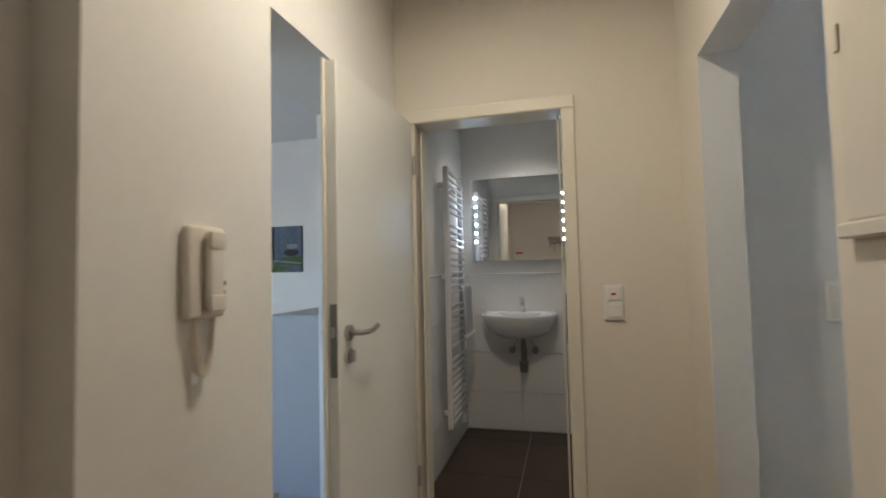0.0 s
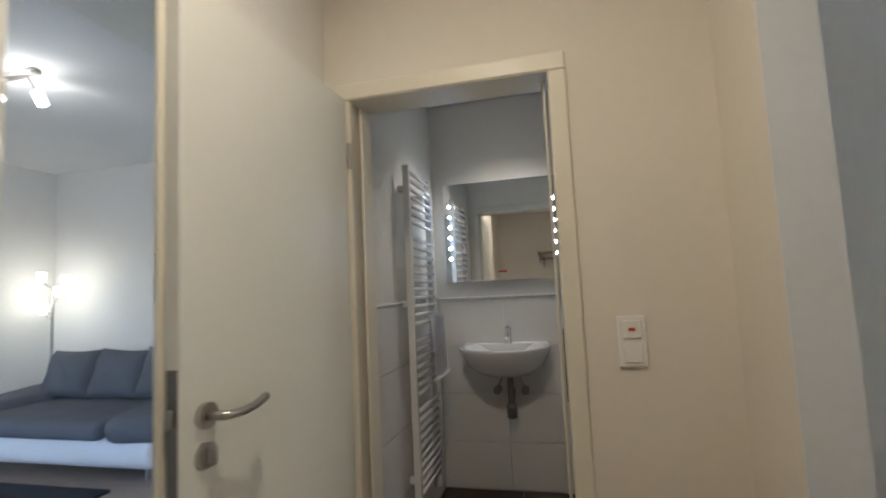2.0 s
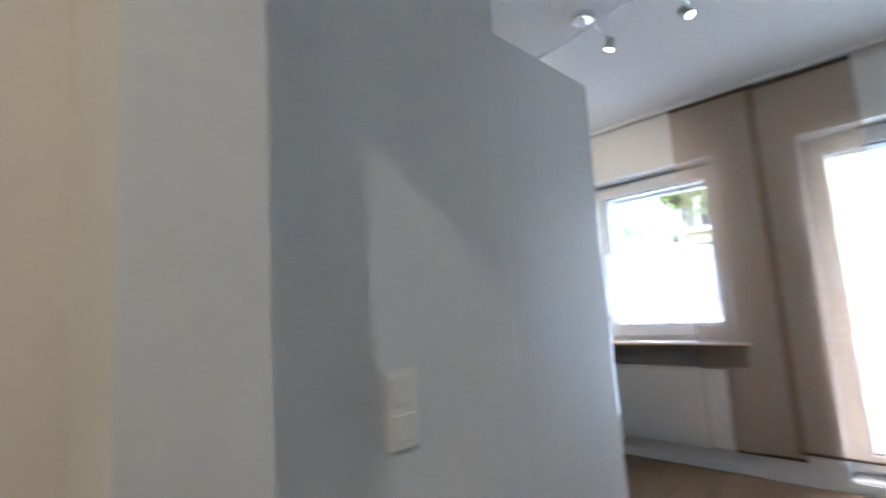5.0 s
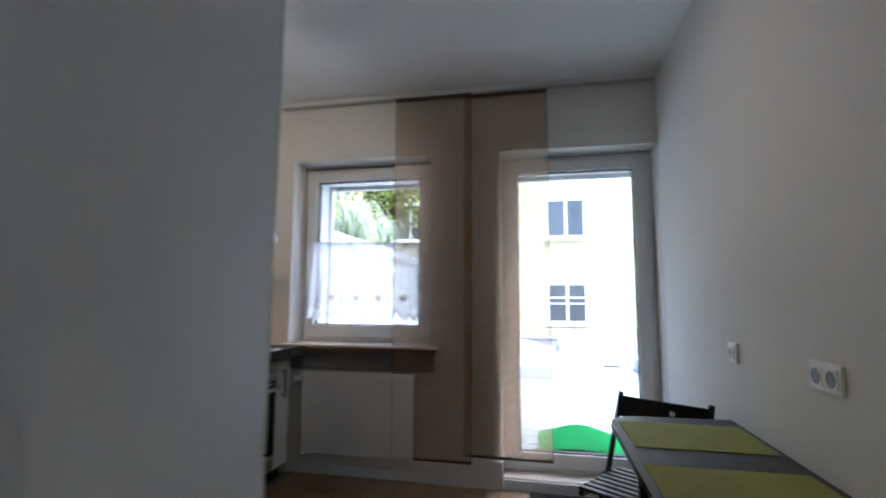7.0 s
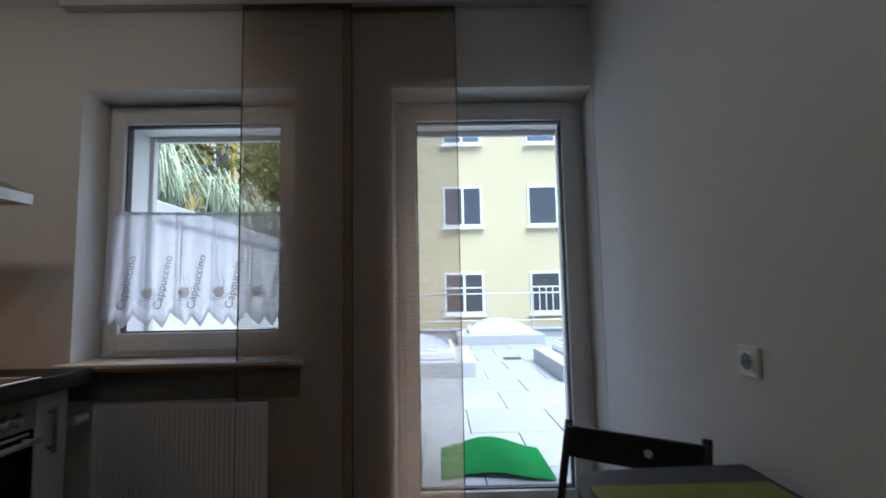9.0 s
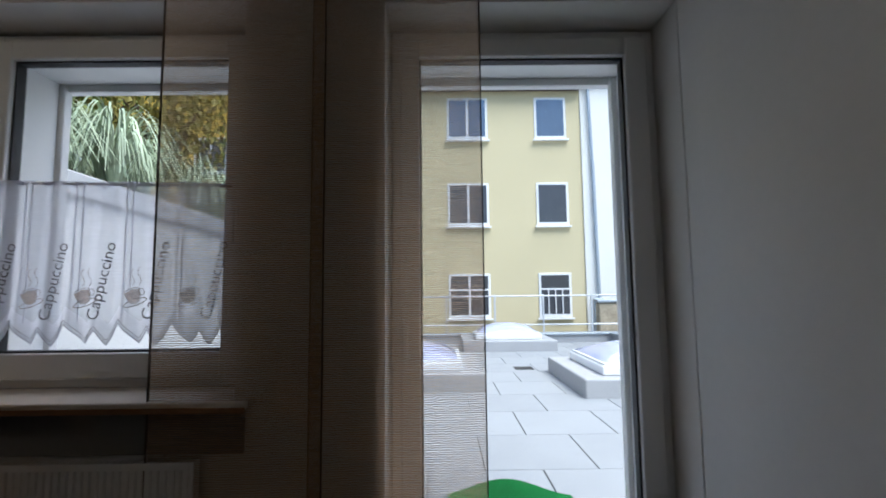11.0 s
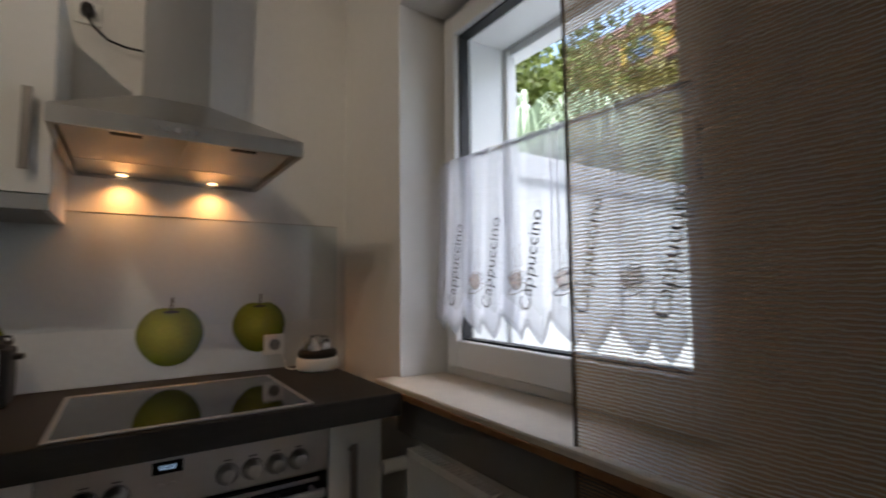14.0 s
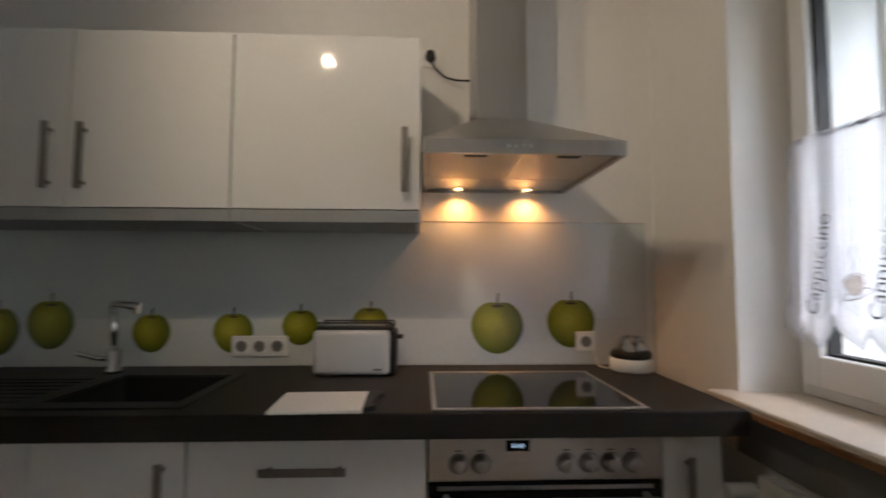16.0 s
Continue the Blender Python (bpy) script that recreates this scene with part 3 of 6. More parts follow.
part("top", box(4.185, 1.63, 0.165, 4.217, 2.09, 0.177, 0.003), "skirt", pb)

# ---------------------------------------------------------------- bathroom


def pipe_stub(bm, a, b, r):
    return cyl(a, b, r, 12, None, bm)


basin = thing("washbasin", "white ceramic wall-hung washbasin with chrome tap", "washbasin", (-0.415, 3.3, 0.8))
bx, by, bz = -0.415, 3.30, 0.925
bm = bmesh.new()
seg = 40


def rim(k, s, z, inner=0.0):
    a = k * 2 * math.pi / seg
    c, n = math.cos(a), math.sin(a)
    yy = 0.145 * min(n, 0.93) if n > 0 else 0.285 * n
    return bm.verts.new((bx + 0.275 * s * c * (1.0 if n > 0 else 1.0 - 0.04 * n * n), by + yy * s - inner, z))


rings = [[rim(k, s, z, i) for k in range(seg)] for s, z, i in ((0.25, 0.752, -0.05), (0.58, 0.762, -0.03), (0.84, 0.812, -0.01), (0.96, 0.888, 0), (1.0, 0.915, 0), (1.0, 0.925, 0), (0.985, 0.930, 0), (0.90, 0.928, 0.006), (0.86, 0.915, 0.012), (0.74, 0.865, 0.015), (0.5, 0.835, 0.012), (0.12, 0.825, 0.0))]
for a, b in zip(rings, rings[1:]):
    for k in range(seg):
        bm.faces.new((a[k], a[(k + 1) % seg], b[(k + 1) % seg], b[k]))
bm.faces.new(rings[0][::-1])
bm.faces.new(rings[-1])
part("bowl", bm, "ceramic", basin, "", True)
part("back_ledge", box(bx - 0.262, 3.385, 0.875, bx + 0.262, 3.449, 0.934, 0.012, 3), "ceramic", basin, "", True)
tap = part("tap_body", lathe(bx + 0.02, 3.375, [(0.024, 0.928), (0.024, 0.935), (0.019, 0.940), (0.019, 1.01), (0.021, 1.014), (0.021, 1.03)], 20), "chrome", basin, "chrome mixer tap", True)
part("spout", tube([(bx + 0.02, 3.37, 0.985), (bx + 0.02, 3.32, 0.992), (bx + 0.02, 3.275, 0.985), (bx + 0.02, 3.262, 0.970)], 0.011, 12), "chrome", tap, "", True)
part("lever", box(bx + 0.010, 3.32, 1.036, bx + 0.030, 3.385, 1.046, 0.004, 2), "chrome", tap)
trap = part("trap", tube([(bx + 0.02, 3.33, 0.760), (bx + 0.02, 3.33, 0.575), (bx + 0.02, 3.345, 0.540), (bx + 0.02, 3.37, 0.540), (bx + 0.02, 3.385, 0.575), (bx + 0.02, 3.395, 0.625), (bx + 0.02, 3.42, 0.635), (bx + 0.02, 3.449, 0.635)], 0.019, 12), "lock", basin, "chrome waste trap", True)
part("trap_cup", lathe(bx + 0.02, 3.335, [(0.014, 0.490), (0.029, 0.498), (0.031, 0.550), (0.033, 0.555), (0.033, 0.567), (0.022, 0.583)], 18), "lock", trap, "", True)
for s in (-1, 1):
    v = part("stop_valve", cyl((bx + 0.02 + s * 0.085, 3.449, 0.650), (bx + 0.02 + s * 0.085, 3.385, 0.650), 0.017, 14), "lock", basin)
    part("valve_knob", cyl((bx + 0.02 + s * 0.085, 3.388, 0.650), (bx + 0.02 + s * 0.085, 3.352, 0.650), 0.026, 8), "lock", v)
    part("hose", tube([(bx + 0.02 + s * 0.085, 3.41, 0.655), (bx + 0.02 + s * 0.075, 3.405, 0.69), (bx + 0.02 + s * 0.04, 3.39, 0.755)], 0.005, 8), "chrome", v)

mir = thing("mirror", "rectangular wall mirror with two rows of LED dots", "mirror", (-0.41, 3.44, 1.64))
part("backing", box(-0.778, 3.430, 1.325, -0.042, 3.449, 1.965, 0.002), "pvc", mir)
part("glass", box(-0.780, 3.425, 1.323, -0.040, 3.4295, 1.967, 0.0008), "mirror", mir, "silvered mirror glass")
for x in (-0.745, -0.075):
    for k in range(6):
        part("led", cyl((x, 3.4248, 1.475 + 0.069 * k), (x, 3.4235, 1.475 + 0.069 * k), 0.0095, 14), "led", mir, "glowing round LED")
part("sticker", box(-0.44, 3.4235, 1.372, -0.385, 3.4248, 1.384), "red", mir, "small red sticker")

rad = thing("towel_radiator", "white ladder towel radiator on the bathroom wall", "towel radiator", (-0.80, 2.88, 0.26))
for y in (2.69, 3.09):
    part("upright", box(-0.815, y - 0.016, 0.26, -0.780, y + 0.016, 1.925, 0.006, 2), "gloss_enamel", rad)
z = 0.30
gaps = {10, 17, 28}
k = 0
while z < 1.90:
    k += 1
    part("rung", cyl((-0.782, 2.70, z), (-0.782, 3.08, z), 0.0105, 10), "gloss_enamel", rad, "", True)
    z += 0.085 if k in gaps else 0.043
for z in (0.33, 1.20, 1.80):
    part("bracket", box(-0.86, 2.72, z, -0.81, 2.76, z + 0.03, 0.003), "enamel", rad)
    part("bracket", box(-0.86, 3.02, z, -0.81, 3.06, z + 0.03, 0.003), "enamel", rad)
part("thermostat", lathe(-0.79, 3.03, [(0.012, 0.20), (0.021, 0.21), (0.021, 0.25), (0.014, 0.27)], 16), "enamel", rad, "", True)

tw = thing("towel", "grey folded hand towel hanging over a rung", "towel", (-0.76, 2.9, 1.0))
bm = bmesh.new()
cols, rows_ = 9, 12
grid = []
for j in range(rows_ + 1):
    s = j / rows_
    row = []
    for i in range(cols + 1):
        u = i / cols
        sag = 0.006 * math.sin(u * 9 + s * 3)
        if s < 0.12:
            px, pz = -0.755 + 0.03 * s / 0.12, 1.138 + 0.02 * math.sin(s / 0.12 * math.pi / 2)
        else:
            px, pz = -0.721 + sag + 0.012 * s, 1.155 - 0.375 * (s - 0.12)
        row.append(bm.verts.new((px, 2.74 + 0.31 * u + 0.03 * s, pz)))
    grid.append(row)
for a, b in zip(grid, grid[1:]):
    for i in range(cols):
        bm.faces.new((a[i], a[i + 1], b[i + 1], b[i]))
bmesh.ops.solidify(bm, geom=bm.faces[:], thickness=0.012)
part("cloth", bm, "towel", tw, "", True)
part("border", box(-0.722, 2.772, 0.815, -0.702, 3.078, 0.829, 0.002), "plastic", tw, "pale woven border")

dl = thing("downlight", "round recessed ceiling spotlight switched on", "downlight", (-0.35, 3.0, 2.515))
part("ring", lathe(-0.35, 3.0, [(0.048, 2.508), (0.052, 2.511), (0.052, 2.5195)], 24), "chrome", dl)
part("lens", cyl((-0.35, 3.0, 2.5055), (-0.35, 3.0, 2.5078), 0.034, 20), "bulb_k", dl, "glowing lamp glass")

# ---------------------------------------------------------------- hall
ic = thing("intercom", "cream plastic wall intercom handset with coiled cord", "intercom", (-0.86, 0.68, 1.15))
part("base", box(-0.859, 0.605, 1.158, -0.834, 0.716, 1.362, 0.009, 3), "cream", ic, "", True)
part("handset", box(-0.833, 0.640, 1.172, -0.811, 0.690, 1.352, 0.012, 4), "cream", ic, "", True)
part("earpiece", box(-0.8165, 0.642, 1.310, -0.8085, 0.688, 1.350, 0.0035, 3), "cream", ic, "", True)
part("mouthpiece", box(-0.8165, 0.642, 1.174, -0.8085, 0.688, 1.210, 0.0035, 3), "cream", ic, "", True)
for k, m_ in enumerate(("paint_bg", "carcass", "carcass")):
    part("button", cyl((-0.8345, 0.7030, 1.234 - 0.020 * k), (-0.829, 0.7030, 1.234 - 0.020 * k), 0.0065, 12), m_, ic)
cord = []
for i in range(420):
    s = i / 419
    a = s * math.pi
    cy, cz = 0.654 - 0.026 * math.cos(a), 1.162 - 0.128 * math.sin(a)
    w_ = i * 2 * math.pi / 9
    cord.append((-0.842 + 0.006 * math.cos(w_), cy + 0.006 * math.sin(w_) * math.sin(a), cz + 0.006 * math.sin(w_) * math.cos(a)))
part("cord", tube(cord, 0.0030, 5), "coil", ic, "coiled cream cord")


def switch_plate(at, turn, kinds, label, category, group=""):
    """kinds from top to bottom: s switch, r switch with red marker; or along the wall: k socket. Faces -y before turning."""
    t_ = thing("light_switch" if kinds[0] in "sr" else "wall_socket", label, category, at, True, group, turn)
    n_, pitch = len(kinds), 0.071
    up = kinds[0] in "sr"
    L = 0.081 + pitch * (n_ - 1)
    if up:
        part("frame", box(-0.0405, -0.011, -L / 2, 0.0405, -0.0005, L / 2, 0.004, 2), "plastic", t_)
    else:
        part("frame", box(-L / 2, -0.011, -0.0405, L / 2, -0.0005, 0.0405, 0.004, 2), "plastic", t_)
    for i, kd in enumerate(kinds):
        o = (i - (n_ - 1) / 2) * pitch
        cx, cz = (0, -o) if up else (o, 0)
        if kd in "sr":
            r_ = part("rocker", box(cx - 0.027, -0.0165, cz - 0.027, cx + 0.027, -0.0105, cz + 0.027, 0.003, 2), "plastic", t_)
            if kd == "r":
                part("marker", box(cx - 0.010, -0.0175, cz - 0.004, cx + 0.010, -0.0162, cz + 0.005), "red", r_, "small red window")
        else:
            ins = part("insert", box(cx - 0.027, -0.0150, cz - 0.027, cx + 0.027, -0.0105, cz + 0.027, 0.003, 2), "plastic", t_)
            bm_ = bmesh.new()
            ring = [[bm_.verts.new((cx + r * math.cos(a * math.pi / 12), y, cz + r * math.sin(a * math.pi / 12))) for a in range(24)] for r, y in ((0.0225, -0.0151), (0.0215, -0.0162), (0.0205, -0.0162), (0.0195, -0.0153), (0.0005, -0.0153))]
            for a, b in zip(ring, ring[1:]):
                for q in range(24):
                    bm_.faces.new((a[q], a[(q + 1) % 24], b[(q + 1) % 24], b[q]))
            # nearly flat dish, its grey stands for the shade inside the recess
            part("cup", bm_, "cup", ins)
            for s in (-1, 1):
                part("contact_hole", cyl((cx + s * 0.0095, -0.0158, cz), (cx + s * 0.0095, -0.0150, cz), 0.003, 8), "black", ins)
    return t_


switch_plate((0.127, 1.95, 1.10), 0, "rs", "white double light switch with red marker on the wall", "light switch")
switch_plate((0.950, 1.95, 1.10), 0, "ss", "white double light switch on the bluish wall", "light switch")
switch_plate((3.112, 0.60, 1.028), 180, "k", "single white wall socket above the table", "socket")
switch_plate((2.467, 0.60, 1.031), 180, "kk", "double white wall socket above the table", "socket")
switch_plate((2.575, 3.7335, 0.982), 0, "kkk", "triple white socket on the glass splashback", "socket")
switch_plate((3.909, 3.7335, 0.998), 0, "k", "single white socket beside the hob", "socket")
switch_plate((3.258, 3.74, 2.195), 0, "k", "single white socket above the wall cabinet", "socket")

fb = thing("fuse_box", "white flush fuse box with a hinged cover", "fuse box", (0.420, 0.52, 1.4))
part("cover", box(0.406, 0.30, 1.319, 0.4195, 0.742, 1.70, 0.004), "cream", fb)
part("lower_rail", box(0.396, 0.27, 1.290, 0.4195, 0.755, 1.318, 0.004), "cream", fb)
part("catch", box(0.400, 0.728, 1.616, 0.407, 0.742, 1.666, 0.003, 2), "cream", fb)

hk = thing("coat_rack", "brushed metal coat hook on the recess wall", "coat hook", (-0.98, 0.33, 1.5))
part("plate", box(-0.979, 0.17, 1.470, -0.972, 0.31, 1.512, 0.002), "gasket", hk)
for y in (0.20, 0.285):
    h_ = part("hook", tube([(-0.972, y, 1.492), (-0.945, y, 1.489), (-0.925, y, 1.500), (-0.917, y, 1.514)], 0.007, 8), "gasket", hk, "", True)
    part("hook_knob", lathe(-0.915, y, [(0.006, 1.508), (0.013, 1.513), (0.013, 1.522), (0.006, 1.528)], 12), "gasket", h_, "", True)

rack = thing("wall_coat_rack", "brushed metal coat rack with shelf and hooks", "coat rack", (-0.05, -1.3, 1.7))
part("shelf", box(-0.36, -1.298, 1.775, 0.26, -1.10, 1.795, 0.003), "lock", rack)
for x in (-0.33, 0.22):
    part("bracket", prism([(-1.298, 1.774), (-1.12, 1.774), (-1.12, 1.762), (-1.282, 1.62), (-1.298, 1.62)], "x", x, x + 0.012), "lock", rack)
part("hanging_bar", cyl((-0.318, -1.20, 1.690), (0.219, -1.20, 1.690), 0.011, 12), "lock", rack)
for x in (-0.26, -0.10, 0.08):
    part("hook", tube([(x, -1.20, 1.700), (x, -1.185, 1.685), (x, -1.19, 1.60), (x, -1.17, 1.565), (x, -1.14, 1.565), (x, -1.125, 1.59)], 0.007, 8), "lock", rack, "", True)

hl = thing("hall_lamp", "round white glass ceiling lamp of the hall", "ceiling lamp", (-0.30, 0.885, 2.6))
part("canopy", lathe(-0.30, 0.885, [(0.06, 2.70), (0.065, 2.705), (0.065, 2.7345)], 24), "plastic", hl)
part("stem", cyl((-0.30, 0.885, 2.62), (-0.30, 0.885, 2.70), 0.008, 10), "chrome", hl)
part("shade", lathe(-0.30, 0.885, [(0.02, 2.565), (0.075, 2.575), (0.10, 2.60), (0.03, 2.625)], 24), "plastic", hl, "", True)
# ---------------------------------------------------------------- kitchen


def bar_handle(parent, p0, p1, out):
    """A flat metal bar handle between two feet; out is the way it stands off."""
    p0, p1, o = Vector(p0), Vector(p1), Vector(out)
    d = (p1 - p0).normalized()
    n_ = o.normalized()
    side = d.cross(n_)
    turn_ = Matrix((side, d, n_)).transposed().to_4x4()
    bm_ = box(-0.0105, -(p1 - p0).length / 2 - 0.010, -0.0045, 0.0105, (p1 - p0).length / 2 + 0.010, 0.0045, 0.002, 2)
    bm_.transform(Matrix.Translation((p0 + p1) / 2 + o) @ turn_)
    h = part("handle", bm_, "handle", parent, "flat brushed steel bar handle")
    for p in (p0 + d * 0.012, p1 - d * 0.012):
        part("handle_foot", cyl(p, p + o * 0.9, 0.006, 10), "handle", parent)
    return h


tallcab = thing("tall_cabinet", "tall white kitchen cabinet standing against the wall", "cabinet", (1.72, 2.34, 0))
part("side_panel", box(1.375, 2.036, 0.0, 2.046, 2.054, 2.143, 0.0015), "tall", tallcab)
part("side_panel", box(1.375, 2.622, 0.0, 2.046, 2.640, 2.143, 0.0015), "tall", tallcab)
part("top_panel", box(1.375, 2.054, 2.125, 2.046, 2.622, 2.143), "tall", tallcab)
part("back_panel", box(1.365, 2.054, 0.08, 1.375, 2.622, 2.125), "carcass", tallcab)
for z0, z1 in ((0.10, 0.85), (0.855, 2.14)):
    d_ = part("door", box(2.048, 2.038, z0, 2.066, 2.638, z1, 0.002), "gloss", tallcab)
    bar_handle(d_, (2.066, 2.59, z0 + 0.3), (2.066, 2.59, z0 + 0.46), (0.03, 0, 0))
part("plinth", box(1.40, 2.06, 0.0, 2.0, 2.62, 0.10), "carcass", tallcab)


def wall_unit(x0, x1, handle_x):
    u = thing("wall_cabinet", "white high-gloss wall cabinet with steel bar handle", "cabinet", ((x0 + x1) / 2, 3.55, 1.446), group="wall cabinets")
    bm_ = bmesh.new()
    box(x0 + 0.001, 3.381, 1.446, x0 + 0.017, 3.739, 2.085, 0, 1, bm_)
    box(x1 - 0.017, 3.381, 1.446, x1 - 0.001, 3.739, 2.085, 0, 1, bm_)
    box(x0 + 0.017, 3.381, 2.068, x1 - 0.017, 3.739, 2.085, 0, 1, bm_)
    box(x0 + 0.017, 3.73, 1.462, x1 - 0.017, 3.739, 2.068, 0, 1, bm_)
    part("body", bm_, "carcass" if x1 < 3.2 else "tall", u)
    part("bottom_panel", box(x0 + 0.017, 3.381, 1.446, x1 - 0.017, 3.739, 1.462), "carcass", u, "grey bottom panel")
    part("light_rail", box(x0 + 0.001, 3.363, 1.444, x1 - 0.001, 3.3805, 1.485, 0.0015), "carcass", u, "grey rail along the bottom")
    d_ = part("door", box(x0 + 0.002, 3.36, 1.488, x1 - 0.002, 3.379, 2.092, 0.0025, 2), "gloss", u, "white gloss door")
    bar_handle(d_, (handle_x, 3.36, 1.555), (handle_x, 3.36, 1.755), (0, -0.03, 0))


wall_unit(2.585, 3.222, 3.168)
wall_unit(2.052, 2.584, 2.108)
wall_unit(1.52, 2.051, 1.998)


def base_unit(x0, x1, label, fronts):
    """fronts: (kind, x0, x1, z0, z1, handle)"""
    u = thing("base_cabinet", label, "cabinet", ((x0 + x1) / 2, 3.4, 0), group="base cabinets")
    bm_ = bmesh.new()
    box(x0 + 0.001, 3.151, 0.10, x0 + 0.017, 3.72, 0.826, 0, 1, bm_)
    box(x1 - 0.017, 3.151, 0.10, x1 - 0.001, 3.72, 0.826, 0, 1, bm_)
    box(x0 + 0.017, 3.151, 0.10, x1 - 0.017, 3.72, 0.117, 0, 1, bm_)
    box(x0 + 0.017, 3.71, 0.117, x1 - 0.017, 3.72, 0.826, 0, 1, bm_)
    part("body", bm_, "carcass", u)
    part("plinth", box(x0 + 0.001, 3.19, 0.0, x1 - 0.001, 3.206, 0.10), "worktop", u, "dark plinth")
    for kind, z0, z1, h0, h1 in fronts:
        f_ = part(kind, box(x0 + 0.002, 3.130, z0, x1 - 0.002, 3.149, z1, 0.0025, 2), "gloss", u, "white gloss front")
        bar_handle(f_, h0, h1, (0, -0.03, 0))


base_unit(3.921, 4.098, "narrow white gloss base cabinet beside the oven", [("door", 0.105, 0.818, (3.99, 3.13, 0.57), (3.99, 3.13, 0.745))])
base_unit(2.585, 3.246, "white gloss drawer cabinet with steel bar handles", [("drawer_front", 0.62, 0.818, (2.80, 3.13, 0.728), (3.015, 3.13, 0.728)), ("drawer_front", 0.36, 0.616, (2.80, 3.13, 0.52), (3.015, 3.13, 0.52)), ("drawer_front", 0.105, 0.356, (2.80, 3.13, 0.27), (3.015, 3.13, 0.27))])
base_unit(2.162, 2.583, "white gloss sink base cabinet with one door", [("door", 0.105, 0.818, (2.525, 3.13, 0.55), (2.525, 3.13, 0.745))])
base_unit(1.56, 2.160, "white gloss base cabinet with one door", [("door", 0.105, 0.818, (1.62, 3.13, 0.55), (1.62, 3.13, 0.745))])

oven = thing("oven", "built-in stainless steel oven with black glass door", "oven", (3.58, 3.4, 0.1))
ox0, ox1 = 3.248, 3.919
part("body", box(ox0 + 0.004, 3.15, 0.10, ox1 - 0.004, 3.70, 0.825), "carcass", oven)
cp = part("control_panel", box(ox0, 3.122, 0.690, ox1, 3.149, 0.823, 0.004, 2), "steel", oven, "brushed steel control panel")
dp = part("display", box(3.468, 3.1195, 0.772, 3.536, 3.1215, 0.802), "blackgl", cp, "dark clock display")
tm = text_mesh("00:00", 0.016)
tm.transform(pose(3.502, 3.1188, 0.787, 90, 0, 0))
part("digits", tm, "clock", dp, "lit blue clock digits 00:00")
for x in (3.335, 3.397, 3.640, 3.704, 3.767, 3.829):
    kn = part("knob", lathe(0, 0, [(0.026, 0.0), (0.026, 0.004), (0.021, 0.006), (0.019, 0.024), (0.012, 0.026)], 22), "steel", cp, "round steel knob", True)
    kn.matrix_basis = pose(x, 3.122, 0.739, 90, 0, 0)
    part("knob_ring", cyl((x, 3.1219, 0.739), (x, 3.1196, 0.739), 0.0285, 24), "print_dark", cp, "dark ring behind the knob")
    part("pointer", box(-0.0025, -0.018, 0.024, 0.0025, 0.018, 0.030, 0.001), "steel", kn)
    part("scale_mark", box(x - 0.010, 3.1210, 0.772, x + 0.010, 3.1216, 0.776), "print_dark", cp)
for x in (3.485, 3.513):
    bt = part("push_button", cyl((x, 3.122, 0.741), (x, 3.115, 0.741), 0.010, 14), "steel", cp)
gd = part("oven_door", box(ox0 + 0.002, 3.126, 0.205, ox1 - 0.002, 3.149, 0.684, 0.003, 2), "blackgl", oven, "black glass oven door")
part("door_strip", box(ox0 + 0.03, 3.1235, 0.665, ox1 - 0.03, 3.1255, 0.676), "steel", gd)
for x in (3.30, 3.867):
    part("handle_foot", cyl((x, 3.126, 0.648), (x, 3.085, 0.648), 0.008, 10), "steel", gd)
part("handle_bar", box(3.275, 3.066, 0.636, 3.892, 3.086, 0.660, 0.006, 2), "steel", gd, "wide steel handle bar")
part("lower_panel", box(ox0 + 0.002, 3.130, 0.105, ox1 - 0.002, 3.149, 0.20, 0.002), "steel", oven)

# worktop with the hole of the sink
wt = tagged(new("worktop"), "dark brown laminate worktop over the base cabinets", "worktop")
bm = bmesh.new()
for b in ((1.37, 3.045, 2.165, 3.738), (2.555, 3.045, 4.118, 3.738), (2.165, 3.045, 2.555, 3.150), (2.165, 3.535, 2.555, 3.738)):
    box(b[0], b[1], 0.832, b[2], b[3], 0.901, 0, 1, bm)
part("board", bm, "worktop", wt)
part("front_edge", box(1.37, 3.040, 0.833, 4.122, 3.0445, 0.900, 0.0015), "worktop", wt, "rounded dark front edge")

sink = thing("sink", "dark composite kitchen sink with drainer", "sink", (2.36, 3.3, 0.8))
bm = bmesh.new()
for b in ((2.140, 3.092, 2.175, 3.56), (2.545, 3.092, 2.585, 3.56), (2.175, 3.092, 2.545, 3.158), (2.175, 3.525, 2.545, 3.56)):
    box(b[0], b[1], 0.9015, b[2], b[3], 0.9075, 0.002, 1, bm)
part("rim", bm, "black", sink)
bm = bmesh.new()
for b in ((2.175, 3.158, 2.181, 3.525, 0.72, 0.9015), (2.539, 3.158, 2.545, 3.525, 0.72, 0.9015), (2.181, 3.158, 2.539, 3.164, 0.72, 0.9015), (2.181, 3.519, 2.539, 3.525, 0.72, 0.9015), (2.175, 3.158, 2.545, 3.525, 0.712, 0.72)):
    box(b[0], b[1], b[4], b[2], b[3], b[5], 0, 1, bm)
part("bowl", bm, "black", sink)
part("drain", lathe(2.36, 3.32, [(0.04, 0.7205), (0.04, 0.723), (0.01, 0.7215)], 20), "chrome", sink)
part("drainer", box(1.66, 3.10, 0.9012, 2.138, 3.555, 0.906, 0.002), "black", sink)
for k in range(7):
    part("groove", box(1.70, 3.16 + 0.05 * k, 0.9061, 2.10, 3.172 + 0.05 * k, 0.9085, 0.001), "black", sink)

